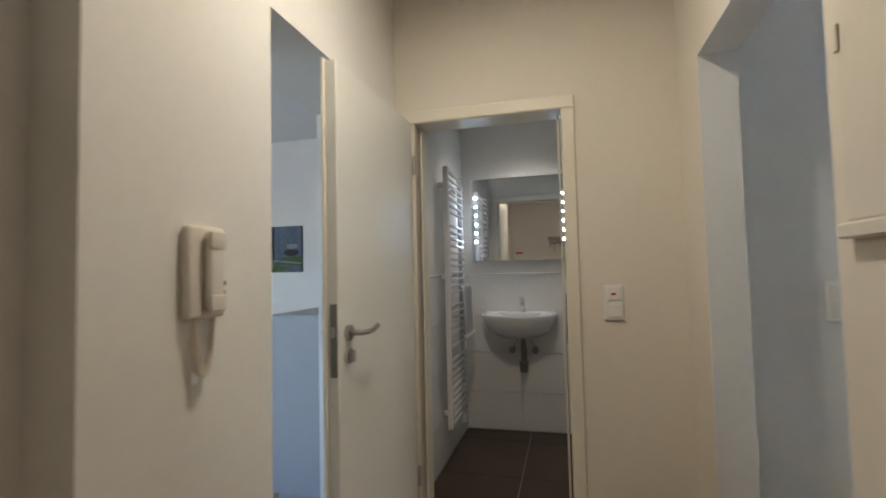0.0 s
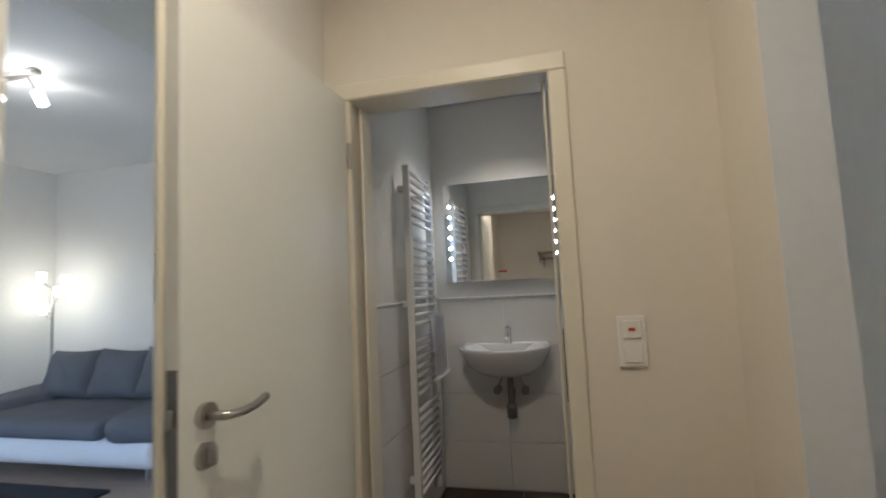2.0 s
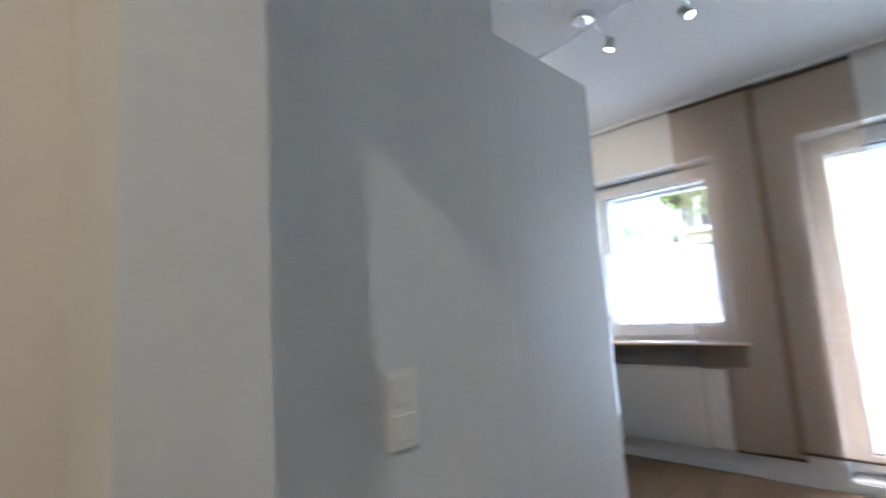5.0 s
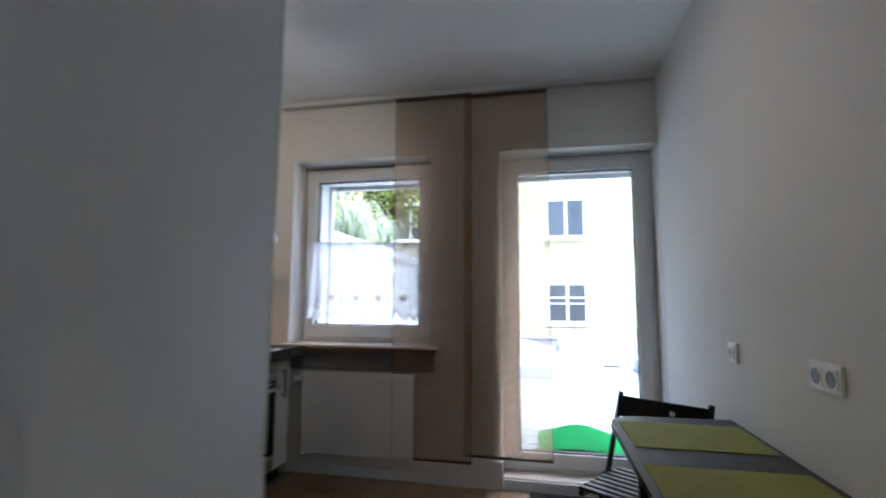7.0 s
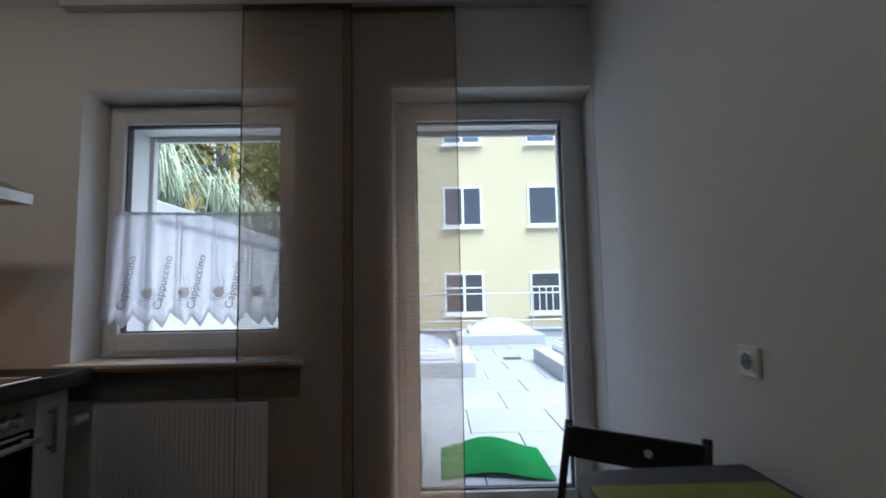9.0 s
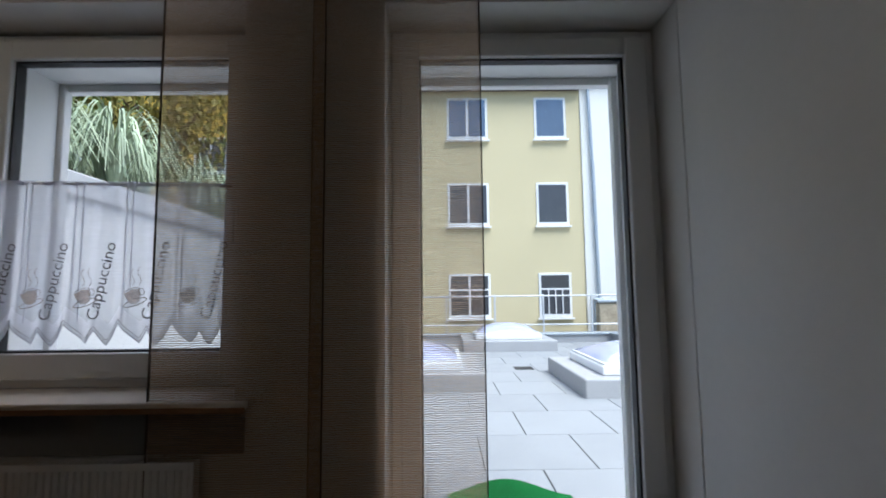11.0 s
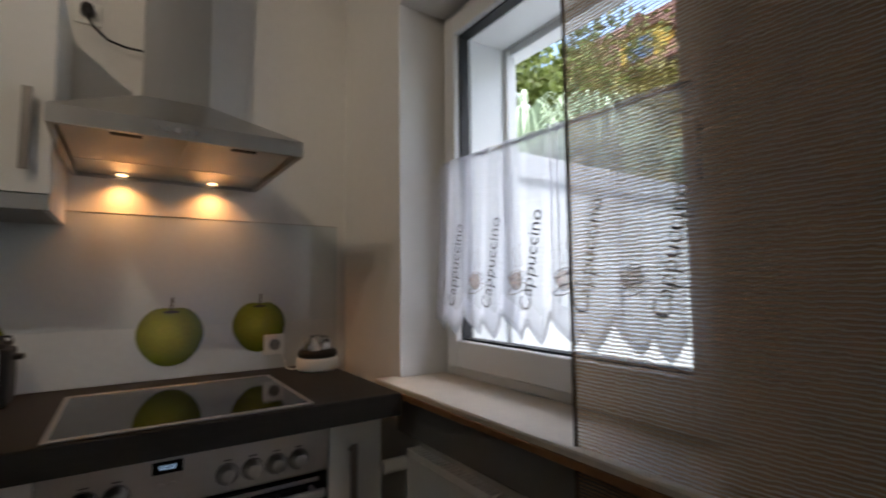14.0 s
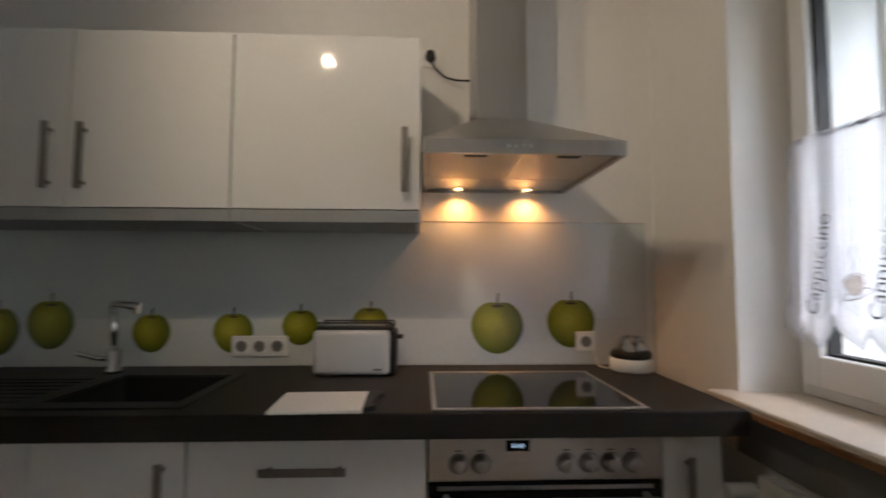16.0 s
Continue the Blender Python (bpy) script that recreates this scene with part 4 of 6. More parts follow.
fc = thing("kitchen_faucet", "chrome L-shaped kitchen mixer tap", "faucet", (2.085, 3.62, 0.9))
part("base", lathe(2.085, 3.60, [(0.027, 0.9015), (0.027, 0.915), (0.022, 0.92), (0.022, 0.985), (0.017, 0.99)], 20), "chrome", fc, "", True)
part("column", cyl((2.085, 3.60, 0.985), (2.075, 3.60, 1.15), 0.013, 14), "chrome", fc, "", True)
part("spout", tube([(2.076, 3.60, 1.145), (2.085, 3.595, 1.157), (2.11, 3.58, 1.157), (2.23, 3.49, 1.153)], 0.014, 12), "chrome", fc, "", True)
part("nozzle", cyl((2.225, 3.494, 1.15), (2.228, 3.492, 1.128), 0.013, 12), "chrome", fc)
part("lever", tube([(2.068, 3.60, 0.955), (2.03, 3.59, 0.957), (1.965, 3.575, 0.978)], 0.009, 10), "chrome", fc, "", True)

hob = thing("hob", "black glass ceramic hob with steel frame", "hob", (3.555, 3.31, 0.9))
hx0, hx1, hy0, hy1 = 3.258, 3.852, 3.055, 3.57
part("glass", box(hx0 + 0.013, hy0 + 0.013, 0.9015, hx1 - 0.013, hy1 - 0.013, 0.9055), "blackgl", hob, "black ceramic glass")
bm = bmesh.new()
for b in ((hx0, hy0, hx0 + 0.013, hy1), (hx1 - 0.013, hy0, hx1, hy1), (hx0 + 0.013, hy0, hx1 - 0.013, hy0 + 0.013), (hx0 + 0.013, hy1 - 0.013, hx1 - 0.013, hy1)):
    box(b[0], b[1], 0.9015, b[2], b[3], 0.908, 0.002, 1, bm)
part("frame", bm, "steel", hob, "brushed steel frame")

# splashback with printed apples
sp = thing("splashback", "printed glass splashback with a row of green apples", "splashback", (2.8, 3.735, 0.9))
part("panel", box(1.37, 3.7335, 1.09, 4.175, 3.7385, 1.492, 0.001), "splash", sp)
part("panel", box(1.37, 3.7335, 0.903, 4.175, 3.7385, 1.0895), "splash_low", sp, "paler lower part of the print")
part("top_edge", box(1.37, 3.7325, 1.4925, 4.175, 3.7392, 1.496), "steel", sp, "thin bright top edge")
for x, z, w, h in ((1.545, 1.04, 0.17, 0.20), (1.747, 1.067, 0.184, 0.205), (2.141, 1.033, 0.152, 0.162), (2.465, 1.034, 0.160, 0.168), (2.733, 1.056, 0.146, 0.152), (3.017, 1.065, 0.150, 0.156), (3.541, 1.055, 0.217, 0.228), (3.851, 1.073, 0.202, 0.212)):
    outline = []
    for k in range(48):
        a = k * 2 * math.pi / 48
        dip = 0.11 * math.exp(-((a - math.pi / 2) / 0.33) ** 2) + 0.05 * math.exp(-((a - 3 * math.pi / 2) / 0.3) ** 2)
        body = 1.0 - dip - 0.05 * max(0.0, -math.sin(a)) * abs(math.cos(a)) * 2
        outline.append((x + w / 2 * body * math.cos(a) * (1.0 + 0.04 * math.sin(a)), z + h / 2 * body * math.sin(a)))
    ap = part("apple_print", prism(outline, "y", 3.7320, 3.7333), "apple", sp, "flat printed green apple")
    hollow = [(x + 0.13 * w * math.cos(k * math.pi / 8), z + h * 0.385 + 0.022 * h * math.sin(k * math.pi / 8)) for k in range(16)]
    part("hollow", prism(hollow, "y", 3.7314, 3.7319), "stem", ap)
    part("stem", prism([(x - 0.004, z + h * 0.40), (x + 0.003, z + h * 0.40), (x + 0.007, z + h * 0.62), (x, z + h * 0.62)], "y", 3.7308, 3.7313), "stem", ap)

hood = thing("cooker_hood", "stainless steel chimney cooker hood with lit lamps", "cooker hood", (3.53, 3.5, 1.62))
c0, c1 = 3.232, 3.828
bm = bmesh.new()
for b in ((c0, 3.11, c1, 3.125), (c0, 3.725, c1, 3.739), (c0, 3.125, c0 + 0.015, 3.725), (c1 - 0.015, 3.125, c1, 3.725)):
    box(b[0], b[1], 1.618, b[2], b[3], 1.662, 0, 1, bm)
part("rim", bm, "steel_h", hood)
bm = bmesh.new()
lo = [bm.verts.new(p) for p in ((c0, 3.11, 1.6625), (c1, 3.11, 1.6625), (c1, 3.739, 1.6625), (c0, 3.739, 1.6625))]
hi = [bm.verts.new(p) for p in ((3.425, 3.47, 1.845), (3.617, 3.47, 1.845), (3.617, 3.739, 1.845), (3.425, 3.739, 1.845))]
for k in range(4):
    bm.faces.new((lo[k], lo[(k + 1) % 4], hi[(k + 1) % 4], hi[k]))
bm.faces.new(hi)
part("canopy", bm, "steel_h", hood)
part("chimney", box(3.425, 3.47, 1.845, 3.617, 3.739, 2.733, 0.002), "steel_h", hood)
for a, b in ((c0 + 0.02, 3.525), (3.535, c1 - 0.02)):
    f_ = part("grease_filter", box(a, 3.145, 1.628, b, 3.50, 1.634, 0.001), "filter", hood, "metal mesh grease filter")
    part("filter_catch", box((a + b) / 2 - 0.035, 3.15, 1.622, (a + b) / 2 + 0.035, 3.172, 1.6275, 0.002), "black", f_)
part("lamp_panel", box(c0 + 0.02, 3.503, 1.6275, c1 - 0.02, 3.72, 1.634), "steel_h", hood)
part("middle_bar", box(3.5255, 3.13, 1.624, 3.5345, 3.50, 1.634), "steel_h", hood)
for x in (3.375, 3.66):
    lp = part("lamp_ring", lathe(x, 3.686, [(0.019, 1.6235), (0.023, 1.6245), (0.023, 1.6272)], 20), "chrome", hood)
    part("lamp_glass", cyl((x, 3.686, 1.6215), (x, 3.686, 1.6232), 0.015, 18), "bulb_h", lp, "glowing halogen lamp")
for k in range(5):
    part("button", cyl((3.455 + 0.022 * k, 3.1095, 1.640), (3.455 + 0.022 * k, 3.104, 1.640), 0.0065, 12), "chrome", hood)
plug = thing("hood_plug", "black mains plug with cable in the socket", "plug", (3.258, 3.7, 2.2))
part("plug_body", cyl((3.258, 3.724, 2.196), (3.258, 3.690, 2.196), 0.019, 16), "black", plug)
part("cable", tube([(3.258, 3.692, 2.192), (3.258, 3.68, 2.165), (3.275, 3.69, 2.135), (3.32, 3.70, 2.10), (3.37, 3.70, 2.088), (3.424, 3.70, 2.088)], 0.0045, 8), "black", plug, "", True)

toaster = thing("toaster", "white and black two-slot toaster on the worktop", "toaster", (2.97, 3.56, 0.9))
part("shell", box(2.835, 3.50, 0.905, 3.115, 3.655, 1.070, 0.022, 4), "toaster", toaster, "", True)
part("end_cap", box(3.108, 3.515, 0.905, 3.135, 3.64, 1.065, 0.008, 2), "black", toaster)
part("top", box(2.845, 3.512, 1.066, 3.125, 3.643, 1.080, 0.005, 2), "black", toaster)
for y in (3.545, 3.595):
    part("slot", box(2.87, y, 1.0795, 3.09, y + 0.022, 1.0825), "carcass", toaster)
part("bun_rack", tube([(2.86, 3.53, 1.08), (2.85, 3.53, 1.093), (3.12, 3.53, 1.093), (3.125, 3.53, 1.08)], 0.004, 6), "black", toaster)
part("bun_rack", tube([(2.86, 3.625, 1.08), (2.85, 3.625, 1.093), (3.12, 3.625, 1.093), (3.125, 3.625, 1.08)], 0.004, 6), "black", toaster)
part("lever", box(3.134, 3.56, 1.03, 3.158, 3.60, 1.045, 0.004, 2), "black", toaster)
part("badge", box(3.055, 3.4985, 0.925, 3.085, 3.4998, 0.931), "print_dark", toaster, "small dark maker's mark")
for x in (2.86, 3.09):
    part("foot", box(x, 3.52, 0.9015, x + 0.02, 3.635, 0.906), "black", toaster)

bd = thing("cutting_board", "white plastic cutting board with dark grip", "cutting board", (2.955, 3.14, 0.9015), True, turn=1.5)
part("board", box(-0.13, -0.105, 0.0, 0.118, 0.105, 0.010, 0.003, 2), "plastic", bd)
part("grip", prism([(0.118, -0.10), (0.150, -0.075), (0.140, -0.03), (0.150, 0.03), (0.165, 0.07), (0.150, 0.105), (0.118, 0.105)], "z", 0.0005, 0.014), "black", bd, "dark rubber grip")

cj = thing("citrus_press", "white and black citrus press with clear dome", "citrus press", (4.045, 3.60, 0.9))
part("base", lathe(4.045, 3.60, [(0.074, 0.9015), (0.080, 0.908), (0.080, 0.945), (0.074, 0.953)], 28), "plastic", cj, "", True)
part("collar", lathe(4.045, 3.60, [(0.072, 0.953), (0.078, 0.960), (0.076, 0.975), (0.066, 0.982)], 28), "black", cj, "", True)
part("dome", lathe(4.045, 3.60, [(0.062, 0.982), (0.060, 1.01), (0.052, 1.028), (0.03, 1.036)], 28), "clear", cj, "clear plastic dome", True)
part("spout_cap", box(4.055, 3.575, 0.983, 4.085, 3.61, 1.024, 0.006, 2), "chrome", cj)
part("cone", lathe(4.03, 3.60, [(0.030, 0.983), (0.024, 1.003), (0.006, 1.02)], 14), "chrome", cj)
part("cord", tube([(3.968, 3.60, 0.915), (3.952, 3.62, 0.908), (3.945, 3.68, 0.907), (3.95, 3.72, 0.93), (3.93, 3.728, 0.97)], 0.003, 6), "plastic", cj)

heater = thing("radiator", "white ribbed panel radiator under the window", "radiator", (4.17, 2.65, 0.13))
ry0, ry1 = 2.235, 3.06
n = 34
profile = [(4.166, ry0 + 0.012)]
for i in range(n):
    a = ry0 + 0.012 + (ry1 - ry0 - 0.024) * i / n
    w = (ry1 - ry0 - 0.024) / n
    profile += [(4.158, a), (4.152, a + 0.22 * w), (4.152, a + 0.78 * w)]
profile += [(4.158, ry1 - 0.012), (4.166, ry1 - 0.012)]
bm = prism(profile, "z", 0.155, 0.70)
part("front_panel", bm, "enamel", heater)
for b in ((ry0, ry0 + 0.012), (ry1 - 0.012, ry1)):
    part("side_cover", box(4.150, b[0], 0.136, 4.198, b[1], 0.722, 0.002), "enamel", heater)
bm = bmesh.new()
box(4.150, ry0 + 0.012, 0.700, 4.155, ry1 - 0.012, 0.722, 0, 1, bm)
for k in range(41):
    y = ry0 + 0.02 + k * 0.0195
    box(4.155, y, 0.712, 4.197, y + 0.010, 0.719, 0, 1, bm)
part("top_grille", bm, "enamel", heater)
part("back_panel", box(4.190, ry0 + 0.012, 0.155, 4.197, ry1 - 0.012, 0.70), "enamel", heater)
v_ = part("valve", cyl((4.175, 3.06, 0.665), (4.175, 3.12, 0.665), 0.010, 10), "chrome", heater)
part("thermostat", cyl((4.165, 3.10, 0.665), (4.085, 3.10, 0.665), 0.021, 16), "enamel", v_, "white thermostat head")
for y in (2.30, 2.99):
    part("wall_bracket", box(4.197, y, 0.60, 4.2165, y + 0.03, 0.66), "enamel", heater)

# curtain rail and two hanging panels
cr = thing("curtain_rail", "white ceiling curtain rail", "curtain rail", (4.17, 1.95, 2.7))
part("rail", box(4.145, 0.605, 2.702, 4.212, 3.315, 2.7335, 0.003), "pvc", cr)
for x in (4.158, 4.178, 4.198):
    part("groove", box(x - 0.004, 0.61, 2.6995, x + 0.004, 3.31, 2.7025), "carcass", cr)


def hanging_panel(x, y0, y1, z0, z1, seed):
    c = thing("panel_curtain", "sheer brown woven panel curtain with weighted hem", "curtain", (x, (y0 + y1) / 2, z0), group="panel curtains")
    bm_ = bmesh.new()
    nu, nv = 14, 44
    g = [[bm_.verts.new((x + 0.006 * math.sin(i * 0.6 + seed) * (1 - j / nv), y0 + (y1 - y0) * i / nu, z0 + (z1 - z0) * j / nv)) for i in range(nu + 1)] for j in range(nv + 1)]
    for a, b in zip(g, g[1:]):
        for i in range(nu):
            bm_.faces.new((a[i], a[i + 1], b[i + 1], b[i]))
    part("cloth", bm_, "curtain", c, "", True)
    for y in (y0, y1 - 0.004):
        part("side_seam", box(x - 0.004, y, z0, x + 0.004, y + 0.004, z1), "seam", c)
    part("hem_bar", box(x - 0.005, y0, z0 - 0.012, x + 0.005, y1, z0 + 0.006, 0.003), "seam", c)
    part("carrier", box(x - 0.006, y0, z1 - 0.012, x + 0.006, y1, 2.700, 0.002), "seam", c)


hanging_panel(4.160, 1.835, 2.390, 0.168, 2.685, 0.3)
hanging_panel(4.190, 1.308, 1.888, 0.205, 2.685, 2.1)

# cafe curtain on a thin rod
cf = thing("cafe_curtain", "white sheer cafe curtain printed with cups and words", "curtain", (4.36, 2.7, 1.1))
part("rod", cyl((4.366, 2.235, 1.650), (4.366, 3.135, 1.670), 0.0045, 8), "wax", cf, "thin dark rod")
CY0, CY1 = 2.25, 3.145
HEM = ((0.0, 1.142), (0.37, 1.070), (0.56, 1.118), (0.75, 1.062), (1.0, 1.142))


def fold(y, z):
    s = max(0.0, min(1.0, (1.68 - z) / 0.6))
    return 4.362 - 0.010 * (0.4 + 0.6 * s) * (1 + math.sin(y * 66 + 0.7 * math.sin(y * 11))) - 0.012 * s


def hem(y):
    t = ((2.988 - y) / 0.187) % 1.0
    for (ta, za), (tb, zb) in zip(HEM, HEM[1:]):
        if ta <= t <= tb:
            return za + (zb - za) * (t - ta) / (tb - ta)
    return HEM[0][1]


bm, bm2 = bmesh.new(), bmesh.new()
nu, nv = 190, 16
for target, za, zb in ((bm, 0.13, 1.0), (bm2, 0.0, 0.13)):
    g = []
    for j in range(nv + 1):
        s = za + (zb - za) * j / nv
        row = []
        for i in range(nu + 1):
            y = CY0 + (CY1 - CY0) * i / nu
            spread = 0.03 * (1 - s) * (2 * i / nu - 1) if i > nu / 2 else 0.0
            z = hem(y) + (1.679 - 0.019 * (1 - i / nu) - hem(y)) * s
            row.append(target.verts.new((fold(y, z), y + spread, z)))
        g.append(row)
    for a, b in zip(g, g[1:]):
        for i in range(nu):
            target.faces.new((a[i], a[i + 1], b[i + 1], b[i]))
part("voile", bm, "cafe", cf, "", True)
part("hem", bm2, "cafe_hem", cf, "pointed denser hem", True)
for k, y in enumerate((3.038, 2.849, 2.676, 2.480, 2.270)):
    t_ = text_mesh("Cappuccino", 0.060)
    t_.transform(Matrix(((0, 0, -1, 4.330), (-0.20, 0.98, 0, y), (0.98, 0.20, 0, 1.298), (0, 0, 0, 1))))
    part("lettering", t_, "print_dark", cf, "printed word Cappuccino")


def on_cloth(yc, zc, u, v, x=4.329, tilt=0.32):
    """A point of a print, tilted a little, u to the viewer's right and v up."""
    c_, s_ = math.cos(tilt), math.sin(tilt)
    return (x, yc - (u * c_ - v * s_), zc + u * s_ + v * c_)


TURN = [q * math.pi / 12 for q in range(25)]
for yc in (2.931, 2.739, 2.560, 2.364):
    zc = 1.244
    body = [(-0.028, 0.016), (-0.026, -0.004), (-0.016, -0.024), (0.0, -0.029), (0.016, -0.024), (0.026, -0.004), (0.028, 0.016), (0.0, 0.024)]
    part("cup_print", prism([on_cloth(yc, zc, u, v)[1:] for u, v in body], "x", 4.3292, 4.3297), "print_brown", cf, "printed brown coffee cup")
    part("rim_print", tube([on_cloth(yc, zc, 0.028 * math.cos(a), 0.018 + 0.009 * math.sin(a)) for a in TURN], 0.0013, 4), "print_line", cf)
    part("saucer_print", tube([on_cloth(yc, zc, 0.043 * math.cos(a), -0.026 + 0.011 * math.sin(a), 4.3285) for a in TURN], 0.0016, 4), "print_line", cf)
    part("handle_print", tube([on_cloth(yc, zc, 0.031 + 0.011 * math.cos(a), 0.004 + 0.012 * math.sin(a)) for a in TURN], 0.0013, 4), "print_line", cf)
    part("outline_print", tube([on_cloth(yc, zc, u, v) for u, v in body[:7]], 0.0011, 4), "print_line", cf)
    for o, h in ((-0.004, 0.9), (0.020, 1.0)):
        part("steam_print", tube([on_cloth(yc, zc, o + 0.007 * math.sin(q * 0.8), 0.036 + 0.0085 * q * h, tilt=0.0) for q in range(9)], 0.0012, 4), "print_line", cf)
for lift in (0.006, 0.020):
    part("hem_stitching", tube([(fold(y, hem(y)) - 0.003, y + (0.03 * (2 * (y - CY0) / (CY1 - CY0) - 1) if y > (CY0 + CY1) / 2 else 0.0), hem(y) + lift) for y in [CY0 + (CY1 - CY0) * q / 160 for q in range(161)]], 0.0015, 4), "hem_line", cf, "grey stitched edge")
for k in range(5):
    for o in (0.0, 0.022):
        y = 2.988 + 0.187 - 0.187 * k - o - 0.01
        if CY0 < y < CY1:
            part("pleat", box(fold(y, 1.4) - 0.0045, y - 0.003, 1.15, fold(y, 1.4) - 0.0035, y + 0.003, 1.665), "cafe_hem", cf, "double-layered pleat")
for k in range(9):
    y = 3.13 - 0.108 * k
    zl = 1.650 + 0.022 * (y - 2.235)
    part("loop", cyl((4.366, y - 0.012, zl), (4.366, y + 0.012, zl), 0.009, 10), "cafe_hem", cf)

# table, placemats, chair, mat
tb = thing("dining_table", "anthracite drop-leaf dining table against the wall", "table", (2.4, 0.85, 0))
out = [(1.75, 0.612)]
out += [(3.155, 0.612)]
for k in range(9):
    a = -0.05 + k * (math.pi / 2 + 0.05) / 8
    out.append((3.005 + 0.135 * math.cos(a), 0.965 + 0.135 * math.sin(a)))
out += [(1.75, 1.100)]
part("tabletop", prism(out, "z", 0.728, 0.752), "table", tb)
for x in (1.85, 2.80):
    for y in (0.68, 1.02):
        part("leg", box(x - 0.02, y - 0.02, 0.0, x + 0.02, y + 0.02, 0.727, 0.003), "table", tb)
part("apron", box(1.87, 0.67, 0.66, 2.78, 0.69, 0.727), "table", tb)
part("apron", box(1.87, 1.01, 0.66, 2.78, 1.03, 0.727), "table", tb)
pm = thing("placemat", "olive green woven placemat on the table", "placemat", (2.86, 0.85, 0.752), True, "placemats")
part("cloth", box(-0.17, -0.218, 0.0005, 0.17, 0.218, 0.004, 0.001), "olive", pm)
copy_thing(pm, pose(2.345, 0.855, 0.752, 0, 0, 0.6))

ch = thing("folding_chair", "black wooden folding chair with slatted seat", "chair", (3.248, 0.91, 0), True, turn=-125.6)
# local: x across the back, y behind
for sx in (-1, 1):
    part("back_post", tube([(sx * 0.205, -0.30, 0.0), (sx * 0.205, 0.0, 0.44), (sx * 0.205, 0.155, 0.785)], 0.014, 6), "chair", ch)
    part("front_leg", tube([(sx * 0.180, 0.22, 0.0), (sx * 0.180, 0.0, 0.36), (sx * 0.180, -0.08, 0.46)], 0.013, 6), "chair", ch)
    part("seat_rail", box(sx * 0.165 - 0.012, -0.30, 0.425, sx * 0.165 + 0.012, 0.06, 0.448, 0.002), "chair", ch)
for k in range(8):
    part("seat_slat", box(-0.18, -0.30 + 0.046 * k, 0.449, 0.18, -0.268 + 0.046 * k, 0.462, 0.003), "chair", ch)
bk = part("backrest", box(-0.205, 0.122, 0.675, 0.205, 0.138, 0.775, 0.004, 2), "chair", ch, "black backrest board")
part("grip_hole", cyl((0.05, 0.1205, 0.728), (0.05, 0.1215, 0.728), 0.013, 16), "plastic", bk, "pale round grip hole")
part("rear_bar", cyl((-0.18, 0.205, 0.03), (0.18, 0.205, 0.03), 0.009, 8), "chair", ch)
part("front_bar", cyl((-0.205, -0.25, 0.08), (0.205, -0.25, 0.08), 0.009, 8), "chair", ch)

dm = thing("door_mat", "dark ribbed mat in front of the balcony door", "mat", (4.0, 1.15, 0))
part("backing", box(3.80, 0.82, 0.0, 4.182, 1.46, 0.006), "mat", dm)
for k in range(19):
    part("rib", box(3.805 + 0.02 * k, 0.825, 0.006, 3.816 + 0.02 * k, 1.455, 0.012, 0.002), "mat", dm)

# ceiling spot bar
kl = thing("ceiling_spot_bar", "curved chrome ceiling bar with small halogen spots", "ceiling lamp", (2.52, 2.23, 2.7))
part("canopy", lathe(2.515, 2.225, [(0.045, 2.700), (0.055, 2.704), (0.055, 2.7345)], 24), "chrome", kl)
part("stem", cyl((2.505, 2.225, 2.66), (2.51, 2.225, 2.702), 0.010, 10), "chrome", kl)
part("bar", tube([(2.52 + 0.045 * math.sin((y - 2.225) * 5.2), y, 2.662) for y in [1.55 + 0.045 * k for k in range(26)]], 0.007, 8), "chrome", kl, "", True)
for (hx, hy), (lean_x, lean_y) in zip(SPOTS, ((8, 14), (12, 6), (-38, 4))):
    hd = part("spot_head", lathe(0, 0, [(0.024, 0.0), (0.026, 0.004), (0.022, 0.055), (0.012, 0.064)], 18), "steel", kl, "small steel spot head", True)
    hd.matrix_basis = pose(hx, hy, 2.572, lean_x, lean_y, 0)
    part("joint", tube([(hx, hy, 2.63), (2.52 + 0.045 * math.sin((hy - 2.225) * 5.2), hy, 2.66)], 0.006, 8), "chrome", kl)
    part("bulb", cyl((0, 0, -0.002), (0, 0, 0.0035), 0.019, 16), "bulb_k", hd, "glowing halogen bulb")

# ---------------------------------------------------------------- living room
# the body's grey is lowered further to hold the shade it stands in
sb = thing("sideboard", "plain pale grey high sideboard beside the passage, darkened as in shade", "sideboard", (-1.46, 2.6, 0))
part("body", box(-1.690, 2.115, 0.05, -1.225, 3.05, 1.005, 0.002), "shade_greyboard", sb)
part("top", box(-1.700, 2.105, 1.005, -1.215, 3.06, 1.027, 0.002), "shade_greyboard", sb)
part("plinth", box(-1.66, 2.14, 0.0, -1.25, 3.03, 0.05), "carcass", sb)
for y0, y1 in ((2.12, 2.58), (2.585, 3.045)):
    d_ = part("door", box(-1.708, y0, 0.06, -1.691, y1, 1.0, 0.002), "gloss", sb)
    bar_handle(d_, (-1.708, y1 - 0.05 if y0 < 2.3 else y0 + 0.05, 0.5), (-1.708, y1 - 0.05 if y0 < 2.3 else y0 + 0.05, 0.64), (-0.03, 0, 0))

so = thing("sofa", "grey fabric sofa with white faux leather base", "sofa", (-3.9, 3.85, 0))


